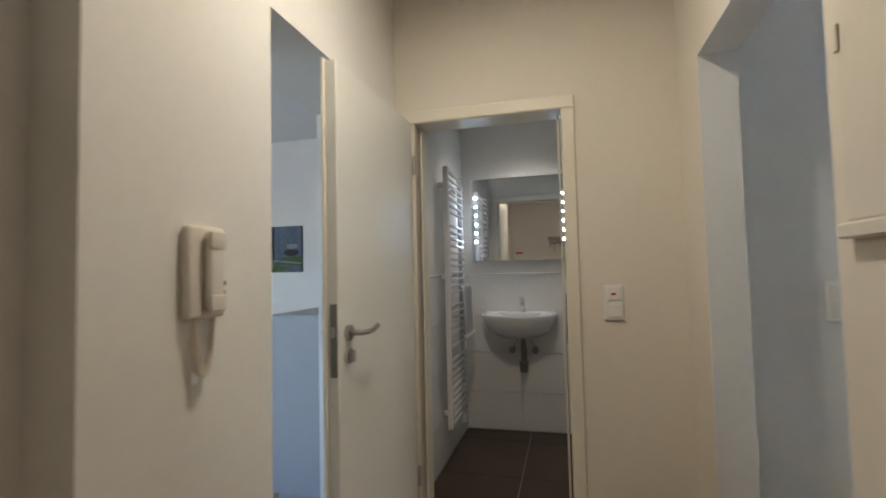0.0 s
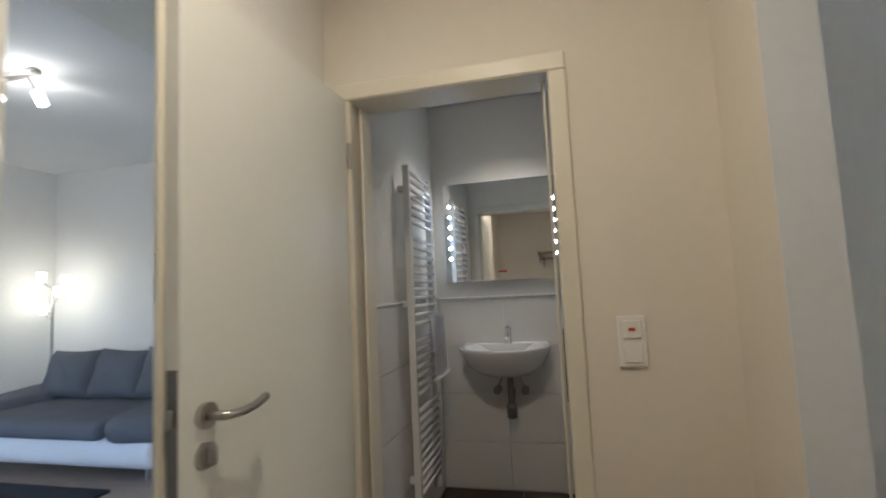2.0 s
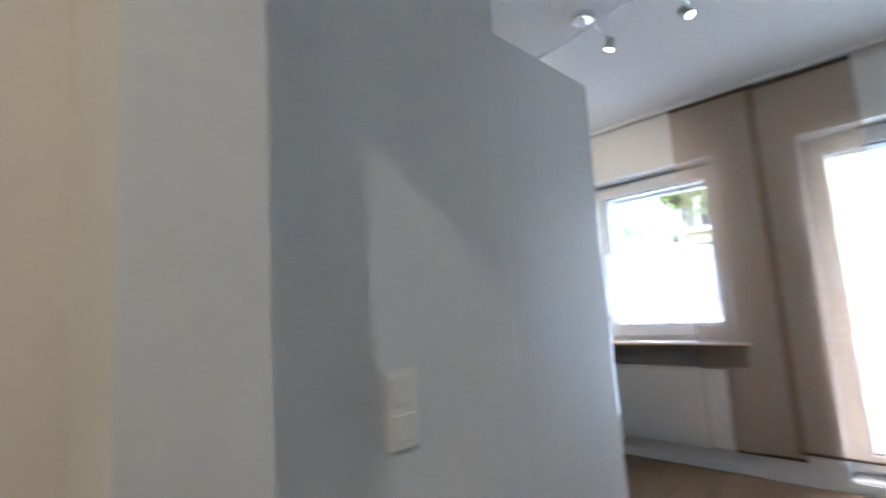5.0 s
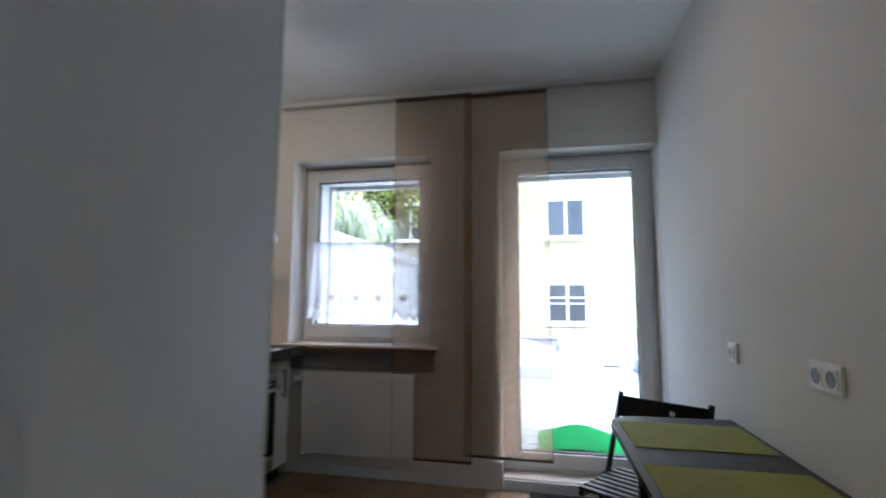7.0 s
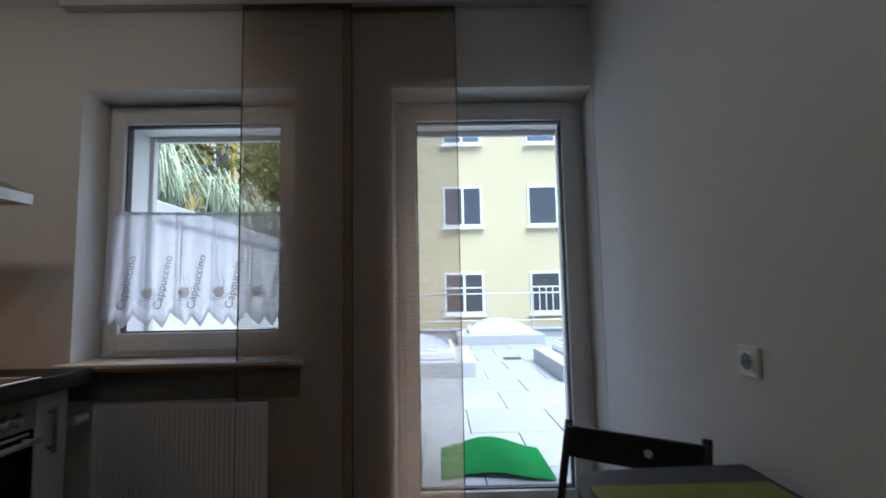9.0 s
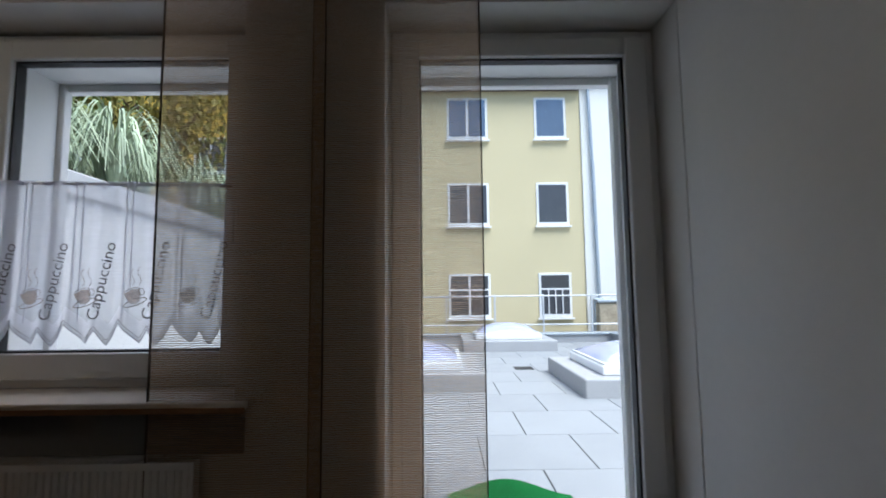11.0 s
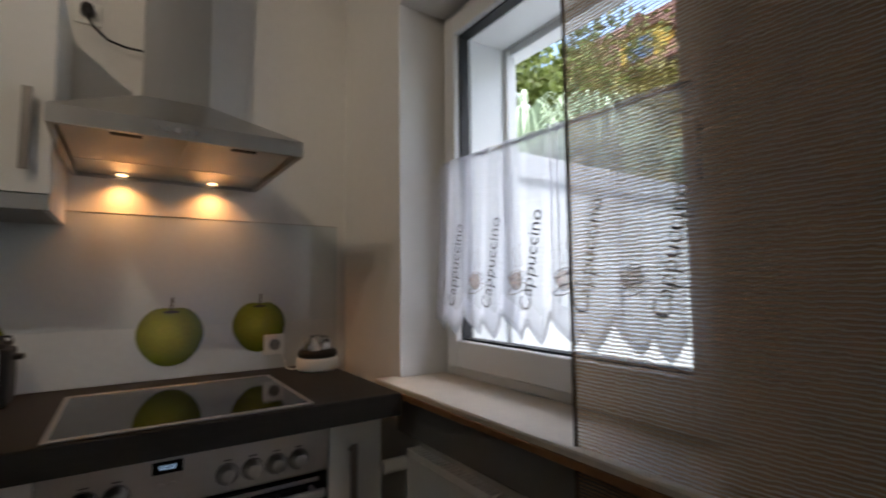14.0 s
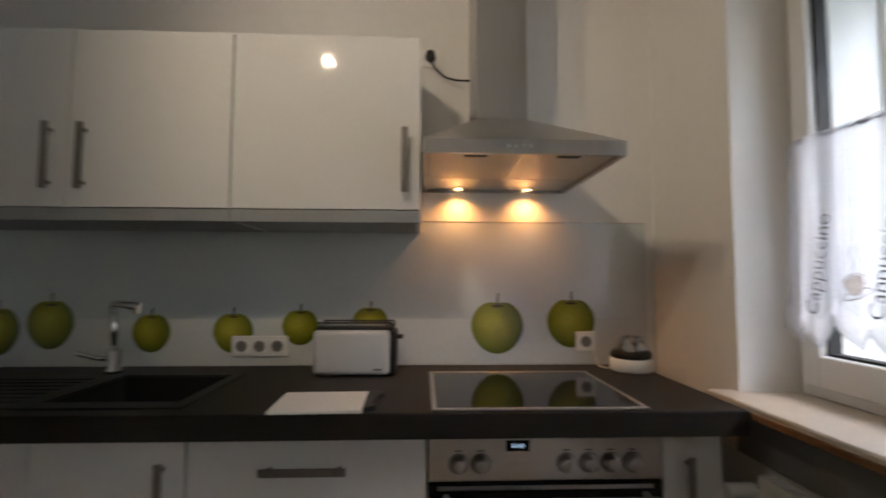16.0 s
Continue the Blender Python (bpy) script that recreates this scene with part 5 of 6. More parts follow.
def cushion(x0, y0, z0, x1, y1, z1, bev, name, material, parent, label="", tilt=0.0):
    bm_ = box(-(x1 - x0) / 2, -(y1 - y0) / 2, -(z1 - z0) / 2, (x1 - x0) / 2, (y1 - y0) / 2, (z1 - z0) / 2, bev, 4)
    for v in bm_.verts:
        d = (abs(v.co.x) / (x1 - x0) * 2) ** 2 + (abs(v.co.y) / (y1 - y0) * 2) ** 2 + (abs(v.co.z) / (z1 - z0) * 2) ** 2
        v.co *= 1.0 + 0.02 * math.sin(v.co.x * 14) * math.cos(v.co.z * 11)
    bm_.transform(pose((x0 + x1) / 2, (y0 + y1) / 2, (z0 + z1) / 2, tilt, 0, 0))
    return part(name, bm_, material, parent, label, True)


cushion(-5.20, 3.25, 0.09, -2.93, 4.45, 0.33, 0.09, "base", "sofa_w", so, "white faux leather base")
cushion(-5.20, 4.20, 0.30, -2.92, 4.47, 0.60, 0.08, "back", "sofa_g", so)
cushion(-4.75, 3.20, 0.30, -3.36, 4.22, 0.44, 0.06, "seat_cushion", "sofa_g", so)
for x0, x1, turn_ in ((-5.20, -4.74, -6), (-3.40, -2.94, 8)):
    bm_ = box(-(x1 - x0) / 2, -0.56, -0.10, (x1 - x0) / 2, 0.56, 0.10, 0.095, 5)
    bm_.transform(pose((x0 + x1) / 2, 3.76, 0.42, 5, 0, turn_))
    part("armrest", bm_, "sofa_g", so, "padded sloping grey armrest", True)


def pillow(x, y, z, w, h, t, tilt, turn_, lean):
    """A stuffed square cushion, thick in the middle and thin along its piped edge."""
    bm_, n_ = bmesh.new(), 14
    sheets = []
    for side in (-1, 1):
        sheets.append([[bm_.verts.new((w / 2 * u * (1 - 0.07 * (1 - v * v)), side * t / 2 * (max(0.0, (1 - u ** 4) * (1 - v ** 4)) ** 0.5 + 0.05) + 0.006 * math.sin(7 * u + 5 * v + x), h / 2 * v * (1 - 0.07 * (1 - u * u)))) for u in [2 * i / n_ - 1 for i in range(n_ + 1)]] for v in [2 * j / n_ - 1 for j in range(n_ + 1)]])
    for g_ in sheets:
        for a, b in zip(g_, g_[1:]):
            for i in range(n_):
                bm_.faces.new((a[i], a[i + 1], b[i + 1], b[i]))
    lo_, hi_ = sheets
    edge = [(0, i) for i in range(n_)] + [(j, n_) for j in range(n_)] + [(n_, n_ - i) for i in range(n_)] + [(n_ - j, 0) for j in range(n_)]
    for (a, b), (c, d) in zip(edge, edge[1:] + edge[:1]):
        bm_.faces.new((lo_[a][b], lo_[c][d], hi_[c][d], hi_[a][b]))
    bm_.transform(pose(x, y, z, tilt, lean, turn_))
    part("back_cushion", bm_, "sofa_g", so, "plump loose grey back cushion", True)


for x, turn_, lean in ((-4.62, 3, 0), (-4.05, 4, 3), (-3.50, 9, 5)):
    pillow(x, 4.02, 0.645, 0.56, 0.46, 0.20, -20, turn_, lean)
for x in (-5.05, -3.10):
    for y in (3.40, 4.30):
        part("foot", cyl((x, y, 0.0), (x, y, 0.11), 0.025, 12, 0.03), "steel", so)

pc = thing("picture", "wide canvas print of stacked stones on moss", "picture", (-3.53, 4.49, 1.54))
part("canvas", box(-4.15, 4.476, 1.28, -2.925, 4.499, 1.80, 0.002), "paint_bg", pc)
for x0, x1 in ((-4.148, -3.70), (-3.28, -2.928)):
    part("mist_print", box(x0, 4.4748, 1.285, x1, 4.4758, 1.795), "mist", pc, "pale misty part of the print")
part("water_streak", prism([(-3.28, 1.40), (-2.93, 1.37), (-2.93, 1.385), (-3.28, 1.425)], "y", 4.4722, 4.4729), "pebble", pc)
for pts in ([(-4.145, 1.285), (-3.20, 1.285), (-3.05, 1.33), (-3.3, 1.37), (-3.6, 1.39), (-3.9, 1.375), (-4.145, 1.345)], [(-3.70, 1.40), (-2.93, 1.35), (-2.93, 1.46), (-3.15, 1.45), (-3.3, 1.41), (-3.5, 1.52), (-3.62, 1.50), (-3.70, 1.46)]):
    part("moss_print", prism(pts, "y", 4.4730, 4.4745), "paint_moss", pc)
for x, z, rx, rz, m_ in ((-3.42, 1.43, 0.13, 0.05, "paint_stone"), (-3.40, 1.52, 0.10, 0.045, "paint_stone"), (-3.42, 1.60, 0.11, 0.035, "paint_stone"), (-3.39, 1.665, 0.075, 0.035, "paint_stone"), (-3.38, 1.725, 0.055, 0.03, "pebble"), (-3.90, 1.43, 0.13, 0.04, "pebble"), (-3.89, 1.50, 0.09, 0.035, "pebble"), (-3.88, 1.555, 0.055, 0.022, "pebble"), (-3.06, 1.50, 0.10, 0.04, "paint_stone"), (-3.05, 1.57, 0.07, 0.03, "pebble")):
    part("stone_print", prism([(x + rx * math.cos(a * math.pi / 10), z + rz * math.sin(a * math.pi / 10)) for a in range(20)], "y", 4.4712, 4.4728), m_, pc)

fl = thing("floor_lamp", "chrome floor lamp with five glowing glass shades", "floor lamp", (-5.15, 4.2, 0))
part("foot", lathe(-5.15, 4.22, [(0.14, 0.0), (0.14, 0.015), (0.03, 0.03)], 24), "steel", fl)
part("pole", cyl((-5.15, 4.22, 0.02), (-5.15, 4.22, 1.48), 0.012, 10), "steel", fl)
for dx, dz, dy in ((-0.13, 1.60, -0.02), (0.10, 1.56, 0.05), (0.16, 1.44, -0.06), (-0.16, 1.27, 0.03), (-0.05, 1.33, -0.08)):
    part("arm", tube([(-5.15, 4.22, dz - 0.12), (-5.15 + dx * 0.5, 4.22 + dy * 0.5, dz - 0.09), (-5.15 + dx, 4.22 + dy, dz - 0.045)], 0.005, 6), "steel", fl)
    part("shade", lathe(-5.15 + dx, 4.22 + dy, [(0.022, dz - 0.05), (0.036, dz - 0.03), (0.044, dz + 0.05), (0.03, dz + 0.052)], 16), "bulb", fl, "glowing frosted glass shade", True)

rg = thing("rug", "dark shaggy rug in front of the sofa", "rug", (-4.0, 2.6, 0))
part("pile", box(-5.0, 1.9, 0.0, -3.15, 3.14, 0.022, 0.008), "rug", rg)

ls = thing("ceiling_spots", "chrome ceiling spot bar with two lit heads", "ceiling lamp", (-3.3, 2.6, 2.7))
part("base", box(-3.42, 2.57, 2.745, -3.16, 2.63, 2.779, 0.005), "steel", ls)
for x, y in ((-3.24, 2.66), (-3.40, 2.52)):
    part("arm", tube([(x, 2.6, 2.745), (x, (y + 2.6) / 2, 2.70), (x, y, 2.66)], 0.008, 8), "steel", ls)
    part("shade", cyl((x, y, 2.665), (x + 0.03, y + 0.02, 2.58), 0.032, 16), "bulb", ls, "glowing frosted glass shade", True)

# ---------------------------------------------------------------- terrace and surroundings
terrace = plain("terrace", (4.80, -12, -0.12, 14.1, 4.2, -0.02), "joint", "bedding of the paved roof terrace", "terrace")
par = tagged(new("terrace_parapet"), "low grey metal-capped roof edge", "parapet", kind="structure")
part("upstand", box(14.1, -12, -0.12, 14.4, 4.2, 0.18), "kerb", par)
part("capping", box(14.05, -12, 0.18, 14.45, 4.2, 0.225, 0.006), "zinc", par)
part("upstand", box(8.0, -2.85, -0.02, 14.05, -2.65, 0.18), "kerb", par)
part("capping", box(7.95, -2.9, 0.18, 14.05, -2.6, 0.225, 0.006), "zinc", par)


def rooflight(x0, y0, x1, y1, label):
    r = thing("roof_light", label, "roof light", ((x0 + x1) / 2, (y0 + y1) / 2, 0))
    part("kerb", box(x0, y0, -0.02, x1, y1, 0.22, 0.02, 2), "kerb", r, "pale grey kerb")
    cx, cy, wx, wy = (x0 + x1) / 2, (y0 + y1) / 2, (x1 - x0) / 2 - 0.22, (y1 - y0) / 2 - 0.28
    part("frame", box(cx - wx, cy - wy, 0.22, cx + wx, cy + wy, 0.33, 0.02, 2), "pvc", r, "white plastic frame")
    part("frame_cap", box(cx - wx + 0.03, cy - wy + 0.03, 0.33, cx + wx - 0.03, cy + wy - 0.03, 0.36, 0.01, 2), "pvc", r)
    bm_ = bmesh.new()
    n_ = 12
    g = [[bm_.verts.new((cx + (wx - 0.06) * (2 * i / n_ - 1), cy + (wy - 0.06) * (2 * j / n_ - 1), 0.36 + 0.20 * (max(0, 1 - (2 * i / n_ - 1) ** 2) * max(0, 1 - (2 * j / n_ - 1) ** 2)) ** 0.6)) for i in range(n_ + 1)] for j in range(n_ + 1)]
    for a, b in zip(g, g[1:]):
        for i in range(n_):
            bm_.faces.new((a[i], a[i + 1], b[i + 1], b[i]))
    part("dome", bm_, "dome", r, "milky acrylic dome", True)


rooflight(8.15, -2.15, 10.07, -0.20, "flat acrylic dome roof light on a grey kerb")
rooflight(13.05 - 0.6, -0.95, 13.9, 1.0, "far acrylic dome roof light on a grey kerb")
rooflight(8.60, 0.9, 10.5, 3.2, "acrylic dome roof light on a grey kerb by the wall")
gr = solid("roof_drain", box(10.2, -0.02, -0.001, 10.5, 0.28, 0.006, 0.002), "gasket", "dark square drain grating in the terrace", "drain")

gm = tagged(new("grass_mat"), "bright green artificial grass mat curling on the terrace", "grass mat")
bm = bmesh.new()
g = []
for i in range(25):
    row = []
    for j in range(9):
        u, v = i / 24, j / 8
        z = 0.012 + 0.07 * (0.5 - 0.5 * math.cos(u * 2 * math.pi * 0.95)) * (0.35 + 0.65 * v)
        row.append(bm.verts.new((5.02 + 0.62 * v + 0.05 * math.sin(u * 5), 1.42 - 0.74 * u, z)))
    g.append(row)
for a, b in zip(g, g[1:]):
    for j in range(8):
        bm.faces.new((a[j], a[j + 1], b[j + 1], b[j]))
bmesh.ops.solidify(bm, geom=bm.faces[:], thickness=0.012)
part("turf", bm, "grass_mat", gm, "", True)

rl = thing("terrace_railing", "galvanised steel railing at the roof edge", "railing", (14.25, -2, 0.2))
for k in range(7):
    y = 2.51 - 1.19 * k
    part("post", box(14.23, y - 0.02, 0.225, 14.27, y + 0.02, 1.16, 0.003), "rail", rl)
for z in (0.42, 1.12):
    part("bar", cyl((14.25, 2.3, z), (14.25, -7.2, z), 0.018, 8), "rail", rl)


def far_window(h, y0, y1, z0, z1, x, panes, bars=False, trim="pvc", glass="pane_dark"):
    w = part("window", box(x - 0.03, y0, z0, x + 0.05, y1, z1, 0.01), trim, h, "white framed window")
    f = 0.075
    step = (y1 - y0 - 2 * f + 0.08) / panes
    for k in range(panes):
        a = y0 + f + k * step
        part("pane", box(x - 0.036, a, z0 + f + 0.04, x - 0.031, a + step - 0.08, z1 - f), glass, w, "dark reflecting glass")
        if bars:
            part("glazing_bar", box(x - 0.044, a, z0 + (z1 - z0) * 0.62, x - 0.037, a + step - 0.08, z0 + (z1 - z0) * 0.62 + 0.05), "pvc", w)
    part("sill", box(x - 0.12, y0 - 0.06, z0 - 0.06, x - 0.032, y1 + 0.06, z0 - 0.002, 0.008), "pvc", w)


def roof_part(h, x0, y0, y1, z0, z1, depth, material):
    """A pitched roof slope with rows of tiles, rising away from x0."""
    n_, rows_n = int((y1 - y0) / 0.30), 13
    bm_ = bmesh.new()
    for r in range(rows_n):
        a, b = r / rows_n, (r + 1) / rows_n
        for k in range(n_):
            ya, yb = y0 + (y1 - y0) * k / n_, y0 + (y1 - y0) * (k + 1) / n_
            q = [(x0 + depth * a, z0 + (z1 - z0) * a + 0.05), (x0 + depth * b, z0 + (z1 - z0) * b)]
            m_ = (ya + yb) / 2
            vs = [bm_.verts.new(p) for p in ((q[0][0], ya + 0.02, q[0][1] - 0.03), (q[0][0], m_, q[0][1] + 0.03), (q[0][0], yb - 0.02, q[0][1] - 0.03), (q[1][0], yb - 0.02, q[1][1] - 0.03), (q[1][0], m_, q[1][1] + 0.03), (q[1][0], ya + 0.02, q[1][1] - 0.03))]
            bm_.faces.new((vs[0], vs[1], vs[4], vs[5]))
            bm_.faces.new((vs[1], vs[2], vs[3], vs[4]))
    bm_2 = prism([(x0, z0 - 0.06), (x0 + depth, z1 - 0.06), (x0 + depth, z0 - 0.06)], "y", y0, y1)
    rf = part("roof", bm_2, material, h, "tiled pitched roof")
    part("roof_tiles", bm_, material, rf)
    return rf


yh = thing("yellow_house", "pale yellow rendered town house with red tiled roof", "house", (20.5, 0, 0))
part("wall", box(17.5, -3.13, -0.1, 24, 8.2, 7.75), "yellow", yh)
part("eave", box(17.15, -3.13, 7.75, 17.6, 8.2, 7.95, 0.01), "eave", yh, "dark wooden eave")
roof_part(yh, 17.12, -3.13, 8.2, 7.98, 11.2, 4.2, "roof")
for y0, y1, n_ in ((-0.12, 1.2, 2), (-2.67, -1.64, 1), (2.9, 4.2, 2), (5.4, 6.7, 2)):
    for r, (z0, z1) in enumerate(((0.40, 1.80), (3.30, 4.70), (6.12, 7.52))):
        far_window(yh, y0, y1, z0, z1, 17.5, n_, r == 0, glass="pane" if r == 2 else "pane_dark")
for k in range(3):
    yb = -2.38 + 0.22 * k
    part("window_bar", box(17.40, yb, 0.52, 17.42, yb + 0.03, 1.30), "pvc", yh)
dmr = part("dormer", box(17.75, 0.0, 8.2, 20.0, 1.1, 8.95), "roof", yh, "small tiled dormer")
part("dormer_window", box(17.70, 0.12, 8.30, 17.748, 0.98, 8.82, 0.01), "pvc", dmr)
part("dormer_pane", box(17.690, 0.2, 8.38, 17.698, 0.9, 8.75), "pane", dmr)

wh = thing("white_house", "white rendered town house with brown tiled roof", "house", (20.5, -6, 0))
part("wall", box(17.45, -14, -0.1, 24, -3.14, 7.98), "white_h", wh)
part("gutter", box(17.25, -14, 7.98, 17.5, -3.14, 8.16, 0.03), "zinc", wh, "zinc gutter")
roof_part(wh, 17.3, -14, -3.14, 8.18, 11.6, 4.2, "roof2")
for y0, y1 in ((-5.36, -4.35), (-7.9, -6.9), (-10.5, -9.5)):
    for z0, z1 in ((1.0, 1.98), (3.45, 4.97), (6.39, 7.88)):
        far_window(wh, y0, y1, z0, z1, 17.45, 2, glass="pane" if z0 > 6 else "pane_dark")
dmr = part("dormer", box(17.7, -4.85, 8.3, 20.0, -3.62, 9.05), "white_r", wh, "white dormer")
part("dormer_window", box(17.66, -4.75, 8.36, 17.698, -3.72, 8.95, 0.01), "pvc", dmr)
part("dormer_pane", box(17.65, -4.20, 8.44, 17.658, -3.80, 8.88), "pane", dmr)
part("dormer_pane", box(17.65, -4.67, 8.44, 17.658, -4.27, 8.88), "pane", dmr)
dpipe = part("downpipe", tube([(17.28, -3.38, 8.1), (17.36, -3.38, 7.7), (17.37, -3.45, 5.0), (17.37, -3.5, 1.0), (17.37, -3.5, 0.0)], 0.055, 10), "zinc", wh, "zinc rain downpipe")
part("rain_hopper", lathe(17.3, -3.36, [(0.06, 7.85), (0.13, 8.05), (0.13, 8.12)], 12), "zinc", wh)
part("pipe_box", box(17.28, -3.62, -0.05, 17.44, -3.32, 1.0, 0.02), "zinc", wh)

rw = thing("garden_wall", "weathered low wall beyond the terrace", "garden wall", (16, -4, 0))
part("masonry", box(15.6, -4.0, -0.1, 15.9, -2.88, 0.90, 0.03), "ruin", rw)
part("coping", box(15.55, -4.05, 0.90, 15.95, -2.83, 0.98, 0.015), "zinc", rw)
bs = thing("privacy_screen", "brown wooden privacy screen at the terrace edge", "screen", (15, -5, 0))
part("panel", prism([(14.5, -0.12), (15.5, -0.12), (15.5, 1.15), (14.5, 1.0)], "y", -7.5, -4.02), "brownwall", bs)

rt = thing("retaining_wall", "white rendered retaining wall with grey coping", "retaining wall", (9, 4.25, 0))
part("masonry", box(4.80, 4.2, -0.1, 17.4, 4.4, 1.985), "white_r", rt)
part("coping", box(4.80, 4.16, 1.985, 17.4, 4.46, 2.17, 0.012), "kerb", rt, "grey coping slabs")

# raised garden behind the retaining wall
bm = bmesh.new()
nx, ny = 26, 22
g = [[bm.verts.new((4.8 + 26 * i / nx, 4.4 + 24 * (j / ny) ** 1.3, 1.80 + 4.0 * (j / ny) ** 1.1 + 0.12 * math.sin(i * 1.7 + j * 2.3))) for j in range(ny + 1)] for i in range(nx + 1)]
for a, b in zip(g, g[1:]):
    for j in range(ny):
        bm.faces.new((a[j], a[j + 1], b[j + 1], b[j]))
solid("garden_bank", bm, "soil", "planted garden slope behind the wall", "garden bank", "structure")

rng = random.Random(11)


def grass_clump(cx, cy, cz, n_, reach, height):
    """Arching narrow blades from one root."""
    root = thing("ornamental_grass", "arching pale green ornamental grass clump", "grass clump", (cx, cy, cz), group="grass clumps")
    bm_ = bmesh.new()
    for _ in range(n_):
        a = rng.uniform(0, 2 * math.pi)
        r, h, w = reach * rng.uniform(0.45, 1.35), height * rng.uniform(0.72, 1.08), rng.uniform(0.009, 0.024)
        side = Vector((-math.sin(a), math.cos(a), 0)) * w
        prev = None
        for k in range(9):
            s = k / 8
            p = Vector((cx + math.cos(a) * r * s ** 1.5, cy + math.sin(a) * r * s ** 1.5, cz + h * math.sin(s * math.pi * 0.84)))
            t_ = 1.0 - 0.85 * s
            cur = (bm_.verts.new(p - side * t_), bm_.verts.new(p + side * t_))
            if prev:
                bm_.faces.new((prev[0], prev[1], cur[1], cur[0]))
            prev = cur
    part("blades", bm_, "blade", root)


for cx, cy, s in ((6.6, 4.95, 0.95), (7.35, 4.75, 1.0), (8.2, 4.95, 1.05), (9.2, 4.8, 1.0), (10.2, 5.0, 1.1), (11.3, 4.9, 1.0), (6.1, 5.6, 1.15), (7.6, 5.8, 1.1), (7.0, 5.3, 1.0), (8.6, 5.6, 1.05), (7.2, 4.55, 0.95)):
    grass_clump(cx, cy + 0.1, 1.93, 105, 0.74 * s, 1.12 * s)


def tree(cx, cy, cz, height, spread, n_, seed, foliage="leaves"):
    r = random.Random(seed)
    t_ = thing("tree", "broad leafy tree with yellowing autumn foliage", "tree", (cx, cy, cz), group="garden trees")
    bm_ = cyl((cx, cy, cz), (cx + 0.1, cy, cz + height * 0.45), 0.16, 10, 0.10)
    limbs = []
    for _ in range(11):
        a, u = r.uniform(0, 6.28), r.uniform(0.45, 0.95)
        p0 = Vector((cx + 0.1, cy, cz + height * r.uniform(0.28, 0.45)))
        p2 = Vector((cx + spread * u * math.cos(a), cy + spread * u * math.sin(a), cz + height * r.uniform(0.5, 0.98)))
        p1 = p0.lerp(p2, 0.5) + Vector((0, 0, 0.25))
        limbs.append((p0, p1, p2))
        cyl(p0, p1, 0.06, 7, 0.04, bm_)
        cyl(p1, p2, 0.04, 6, 0.015, bm_)
    part("trunk", bm_, "bark", t_)
    verts, faces = [], []
    centres = [l_[2] for l_ in limbs] + [l_[1] for l_ in limbs] + [Vector((cx + r.gauss(0, spread * 0.45), cy + r.gauss(0, spread * 0.45), cz + height * r.uniform(0.35, 1.0))) for _ in range(26)]
    for k in range(n_):
        c = centres[r.randrange(len(centres))]
        p = c + Vector((r.gauss(0, 0.36), r.gauss(0, 0.36), r.gauss(0, 0.26)))
        q = Euler((r.uniform(0, 3.1), r.uniform(0, 3.1), r.uniform(0, 6.2))).to_matrix()
        s = r.uniform(0.05, 0.10)
        b = len(verts)
        for u, v in ((-1, 0), (0, -0.55), (1.1, 0), (0, 0.55)):
            verts.append(p + q @ Vector((u * s, v * s, 0.12 * s * (u * u))))
        faces.append((b, b + 1, b + 2, b + 3))
    me = bpy.data.meshes.new("crown")
    me.from_pydata(verts, [], faces)
    me.materials.append(M[foliage])
    ob = new("crown", me)
    ob.parent = t_
    ob.matrix_parent_inverse = BASE[t_.name]
    ob["label"] = "uneven crown of small yellow-green leaves"


tree(9.0, 8.6, 2.4, 3.9, 1.7, 5200, 3)
tree(12.0, 8.9, 2.5, 4.0, 1.5, 4200, 5)
tree(14.6, 5.9, 2.0, 4.6, 1.1, 3000, 19)
tree(11.0, 11.5, 2.9, 4.8, 2.2, 6000, 8)
tree(6.3, 9.8, 2.6, 4.6, 1.9, 5200, 13)
tree(11.2, 6.6, 2.0, 3.7, 1.1, 1700, 27, "leaves_gold")

oh = thing("ochre_house", "deep yellow house with brown roof behind the garden", "house", (22, 13, 3))
part("wall", box(19.5, 8.6, 1.5, 26, 22, 9.0), "yellow2", oh)
part("eave", box(19.1, 8.6, 9.0, 19.6, 22, 9.2, 0.01), "eave", oh)
roof_part(oh, 19.05, 8.6, 22, 9.22, 15.2, 6.4, "roof")
for y0 in (9.2, 11.4, 13.6, 15.8):
    for z0 in (3.2, 5.6):
        far_window(oh, y0, y0 + 1.2, z0, z0 + 1.35, 19.5, 2)
dmr = part("dormer", box(19.6, 11.2, 9.6, 22, 12.9, 10.9), "yellow2", oh, "yellow gabled dormer")
part("dormer_roof", prism([(11.0, 10.9), (13.1, 10.9), (12.05, 11.7)], "x", 19.5, 22), "roof", dmr)
part("dormer_window", box(19.56, 11.5, 9.8, 19.598, 12.6, 10.7, 0.01), "pane", dmr)

sr = thing("garden_stair_rail", "grey steel handrail of the garden steps", "handrail", (8.6, 7.3, 2.3))
part("rail", tube([(8.5, 7.3, 4.42), (8.5, 6.0, 2.94)], 0.024, 8), "rail", sr)
for y, z in ((7.25, 4.36), (6.62, 3.64), (6.05, 3.0)):
    part("post", cyl((8.5, y, 2.0), (8.5, y, z), 0.016, 8), "rail", sr)

# ---------------------------------------------------------------- small pieces of floors, walls and paving
PIECE = {}


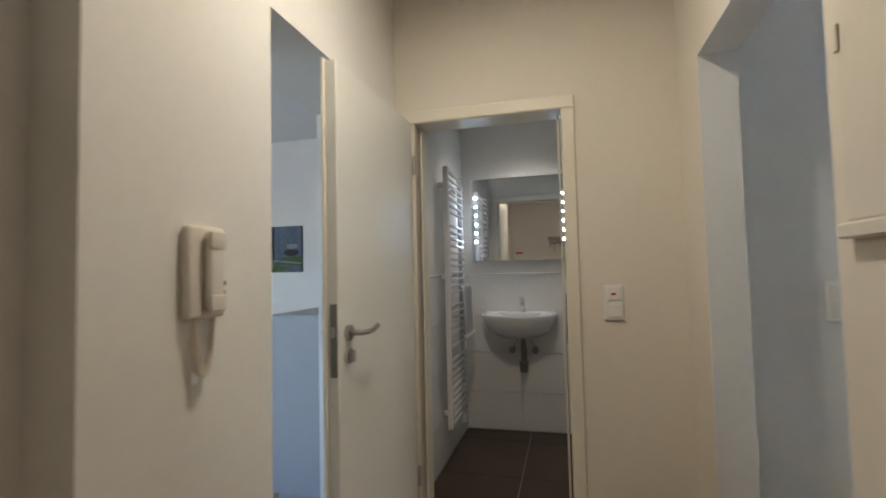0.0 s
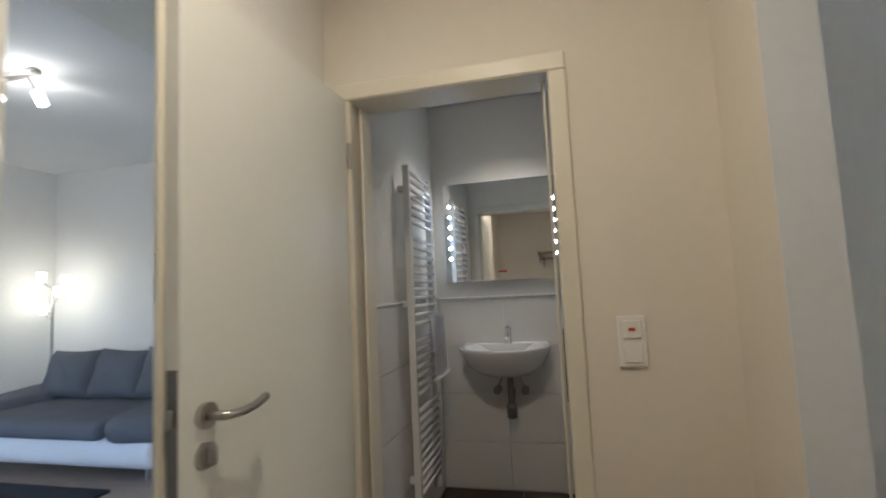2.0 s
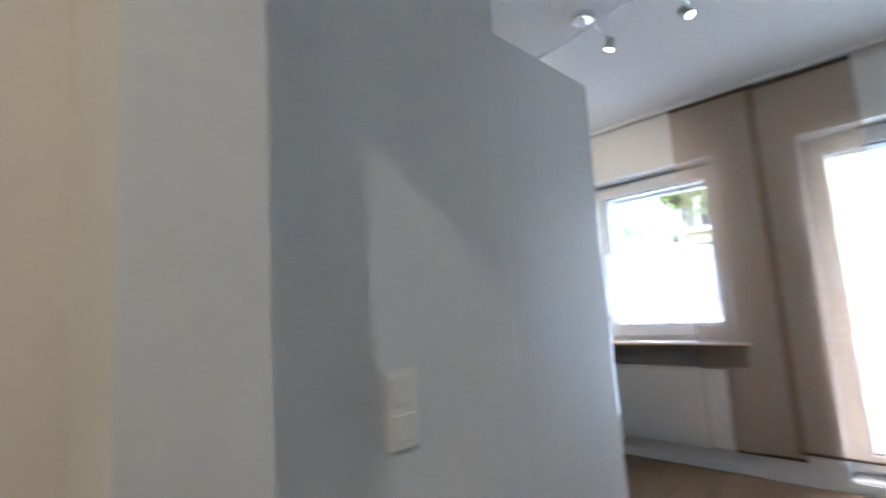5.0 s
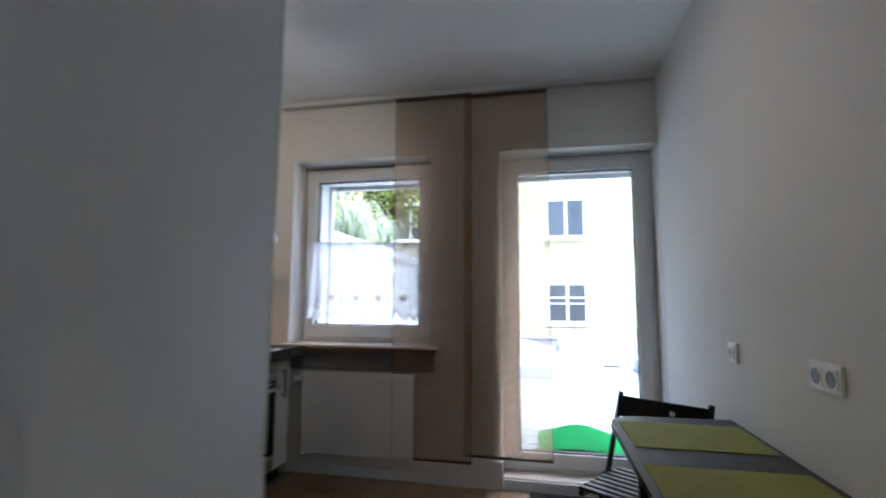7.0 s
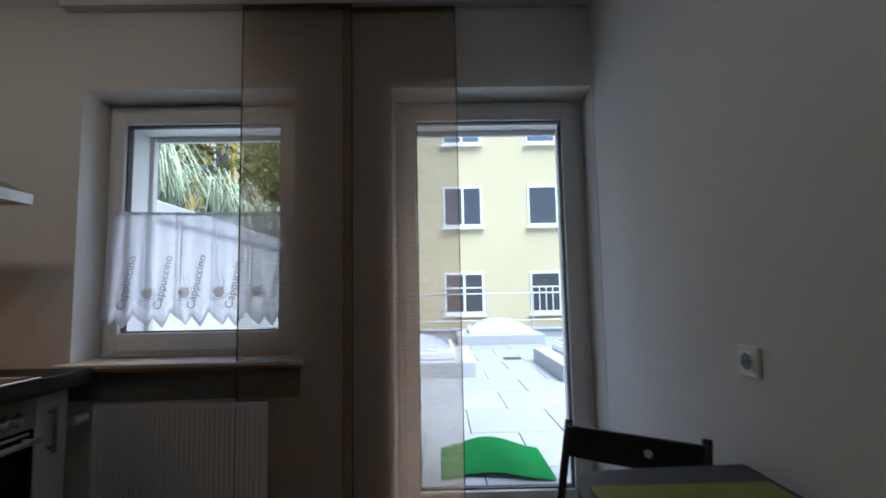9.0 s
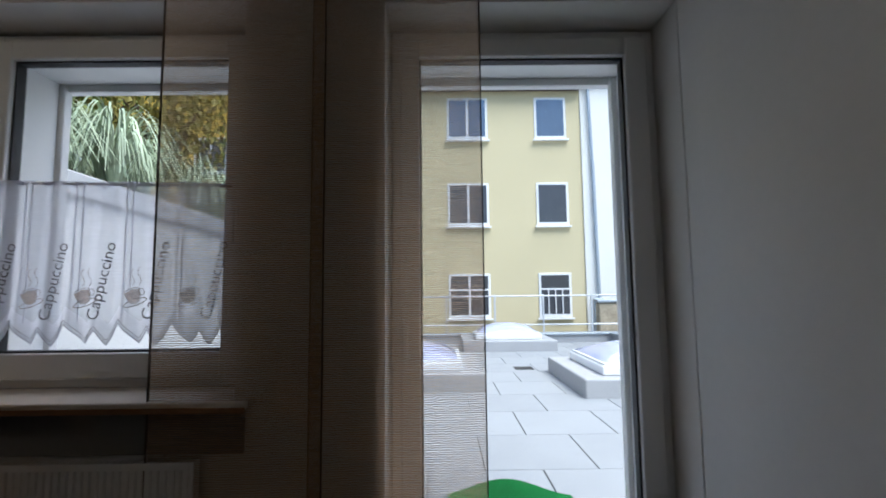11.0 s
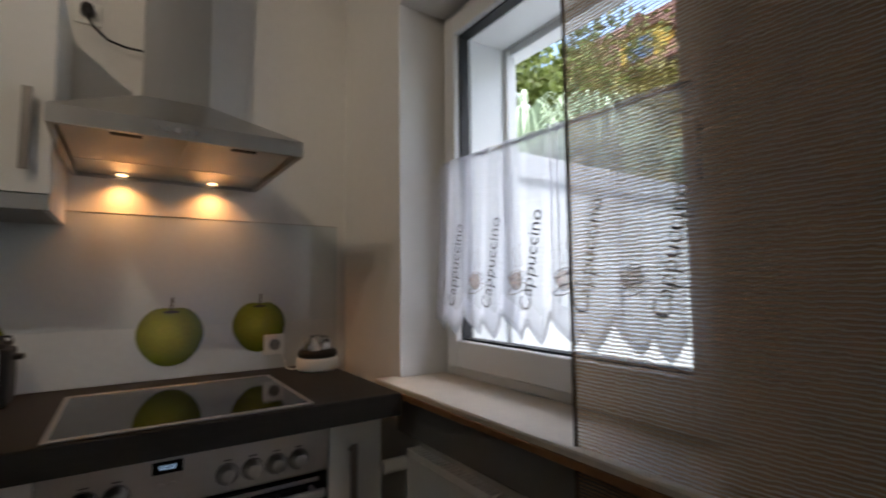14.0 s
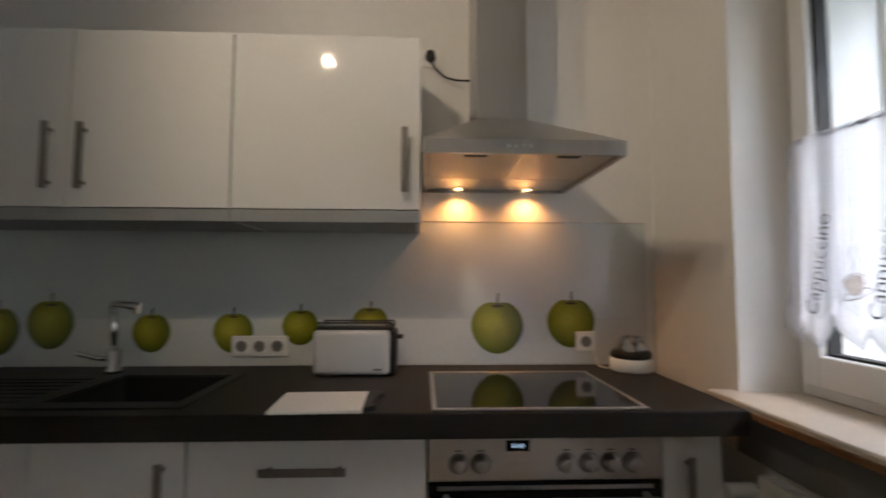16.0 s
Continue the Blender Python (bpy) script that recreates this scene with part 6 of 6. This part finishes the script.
def piece_mesh(name, sx, sy, sz, material, bev=0.0015):
    key = (name, round(sx, 3), round(sy, 3), round(sz, 3), material)
    if key not in PIECE:
        PIECE[key] = finish(box(-sx / 2, -sy / 2, -sz / 2, sx / 2, sy / 2, sz / 2, min(bev, sx / 4, sy / 4, sz / 4)), name, material)
    return PIECE[key]


def fill(parent, name, material, u0, u1, v0, v1, lu, lv, gap, thick, put, shift=0.0, origin=(0.0, 0.0), skip=None):
    """Lay pieces of lu by lv over a rectangle, rows along u, each row moved on by shift of a length."""
    j = math.floor((v0 - origin[1]) / lv)
    while origin[1] + j * lv < v1 - 1e-6:
        va, vb = max(v0, origin[1] + j * lv), min(v1, origin[1] + (j + 1) * lv)
        o = origin[0] + (j * shift % 1.0) * lu
        i = math.floor((u0 - o) / lu)
        while o + i * lu < u1 - 1e-6:
            ua, ub = max(u0, o + i * lu), min(u1, o + (i + 1) * lu)
            if ub - ua > 0.02 and vb - va > 0.02 and not (skip and skip((ua + ub) / 2, (va + vb) / 2)):
                sx, sy, sz, m = put(ua + gap / 2, ub - gap / 2, va + gap / 2, vb - gap / 2, thick)
                pieces(parent, name, piece_mesh(name, sx, sy, sz, material), [m])
            i += 1
        j += 1


def flat(z):
    return lambda a, b, c, d, t: (b - a, d - c, t, pose((a + b) / 2, (c + d) / 2, z + t / 2))


bath_wall = bpy.data.objects["wall_bath_back"]
hall_wall = bpy.data.objects["wall_hall_left"]
side_wall = bpy.data.objects["wall_bath_right"]
fill(bath_wall, "tile", "tile", -0.851, 0.771, 0.03, 1.212, 0.60, 0.2985, 0.003, 0.009, lambda a, b, c, d, t: (b - a, t, d - c, pose((a + b) / 2, 3.4495 - t / 2, (c + d) / 2)), origin=(-0.425, 0.018))
solid("tile_trim", box(-0.851, 3.434, 1.2135, 0.771, 3.4495, 1.226, 0.003), "tile", "white tile edge trim above the tiles", "trim", "structure")
fill(hall_wall, "tile", "tile", 2.085, 3.440, 0.03, 1.212, 0.60, 0.2985, 0.003, 0.009, lambda a, b, c, d, t: (t, b - a, d - c, pose(-0.8595 + t / 2, (a + b) / 2, (c + d) / 2)), origin=(2.25, 0.018))
solid("tile_trim", box(-0.8595, 2.085, 1.2135, -0.845, 3.434, 1.226, 0.003), "tile", "white tile edge trim above the tiles", "trim", "structure")
fill(side_wall, "tile", "tile", 2.085, 3.440, 0.03, 1.212, 0.60, 0.2985, 0.003, 0.009, lambda a, b, c, d, t: (t, b - a, d - c, pose(0.7795 - t / 2, (a + b) / 2, (c + d) / 2)), origin=(2.25, 0.018))
fill(floor_bath, "floor_tile", "tile_floor", -0.85, 0.77, 2.085, 3.44, 0.60, 0.60, 0.005, 0.008, flat(0.021), 0.0, (-0.36, 2.62))
fill(floor_kitchen, "plank", "plank", 1.36, 4.2, 0.605, 3.13, 1.21, 0.19, 0.0012, 0.010, flat(-0.010), 0.37, (0.2, 0.6))
fill(floor_kitchen, "plank", "plank", 0.55, 1.36, 0.605, 1.95, 1.21, 0.19, 0.0012, 0.010, flat(-0.010), 0.37, (0.2, 0.6))
fill(floor_living, "plank", "plank2", -5.49, -1.22, 1.2, 4.48, 1.21, 0.19, 0.0012, 0.010, flat(-0.010), 0.37, (0.2, 0.6))
rngp = random.Random(4)
for row, x in enumerate([4.82] + [5.23 + 0.80 * k for k in range(11)]):
    x1 = min(5.23 + 0.80 * row, 14.04)
    y = -4.05 + (0.0 if row % 2 else 0.40) + rngp.uniform(-0.03, 0.03)
    while y < 4.15:
        a, b = max(-2.6, y), min(4.15, y + 0.80)
        if b - a > 0.05:
            pieces(terrace, "paving_slab", piece_mesh("paving_slab", x1 - x - 0.009, b - a - 0.009, 0.022, "slab", 0.003), [pose((x + x1) / 2, (a + b) / 2, -0.009, rngp.uniform(-0.1, 0.1), 0, 0)])
        y += 0.80
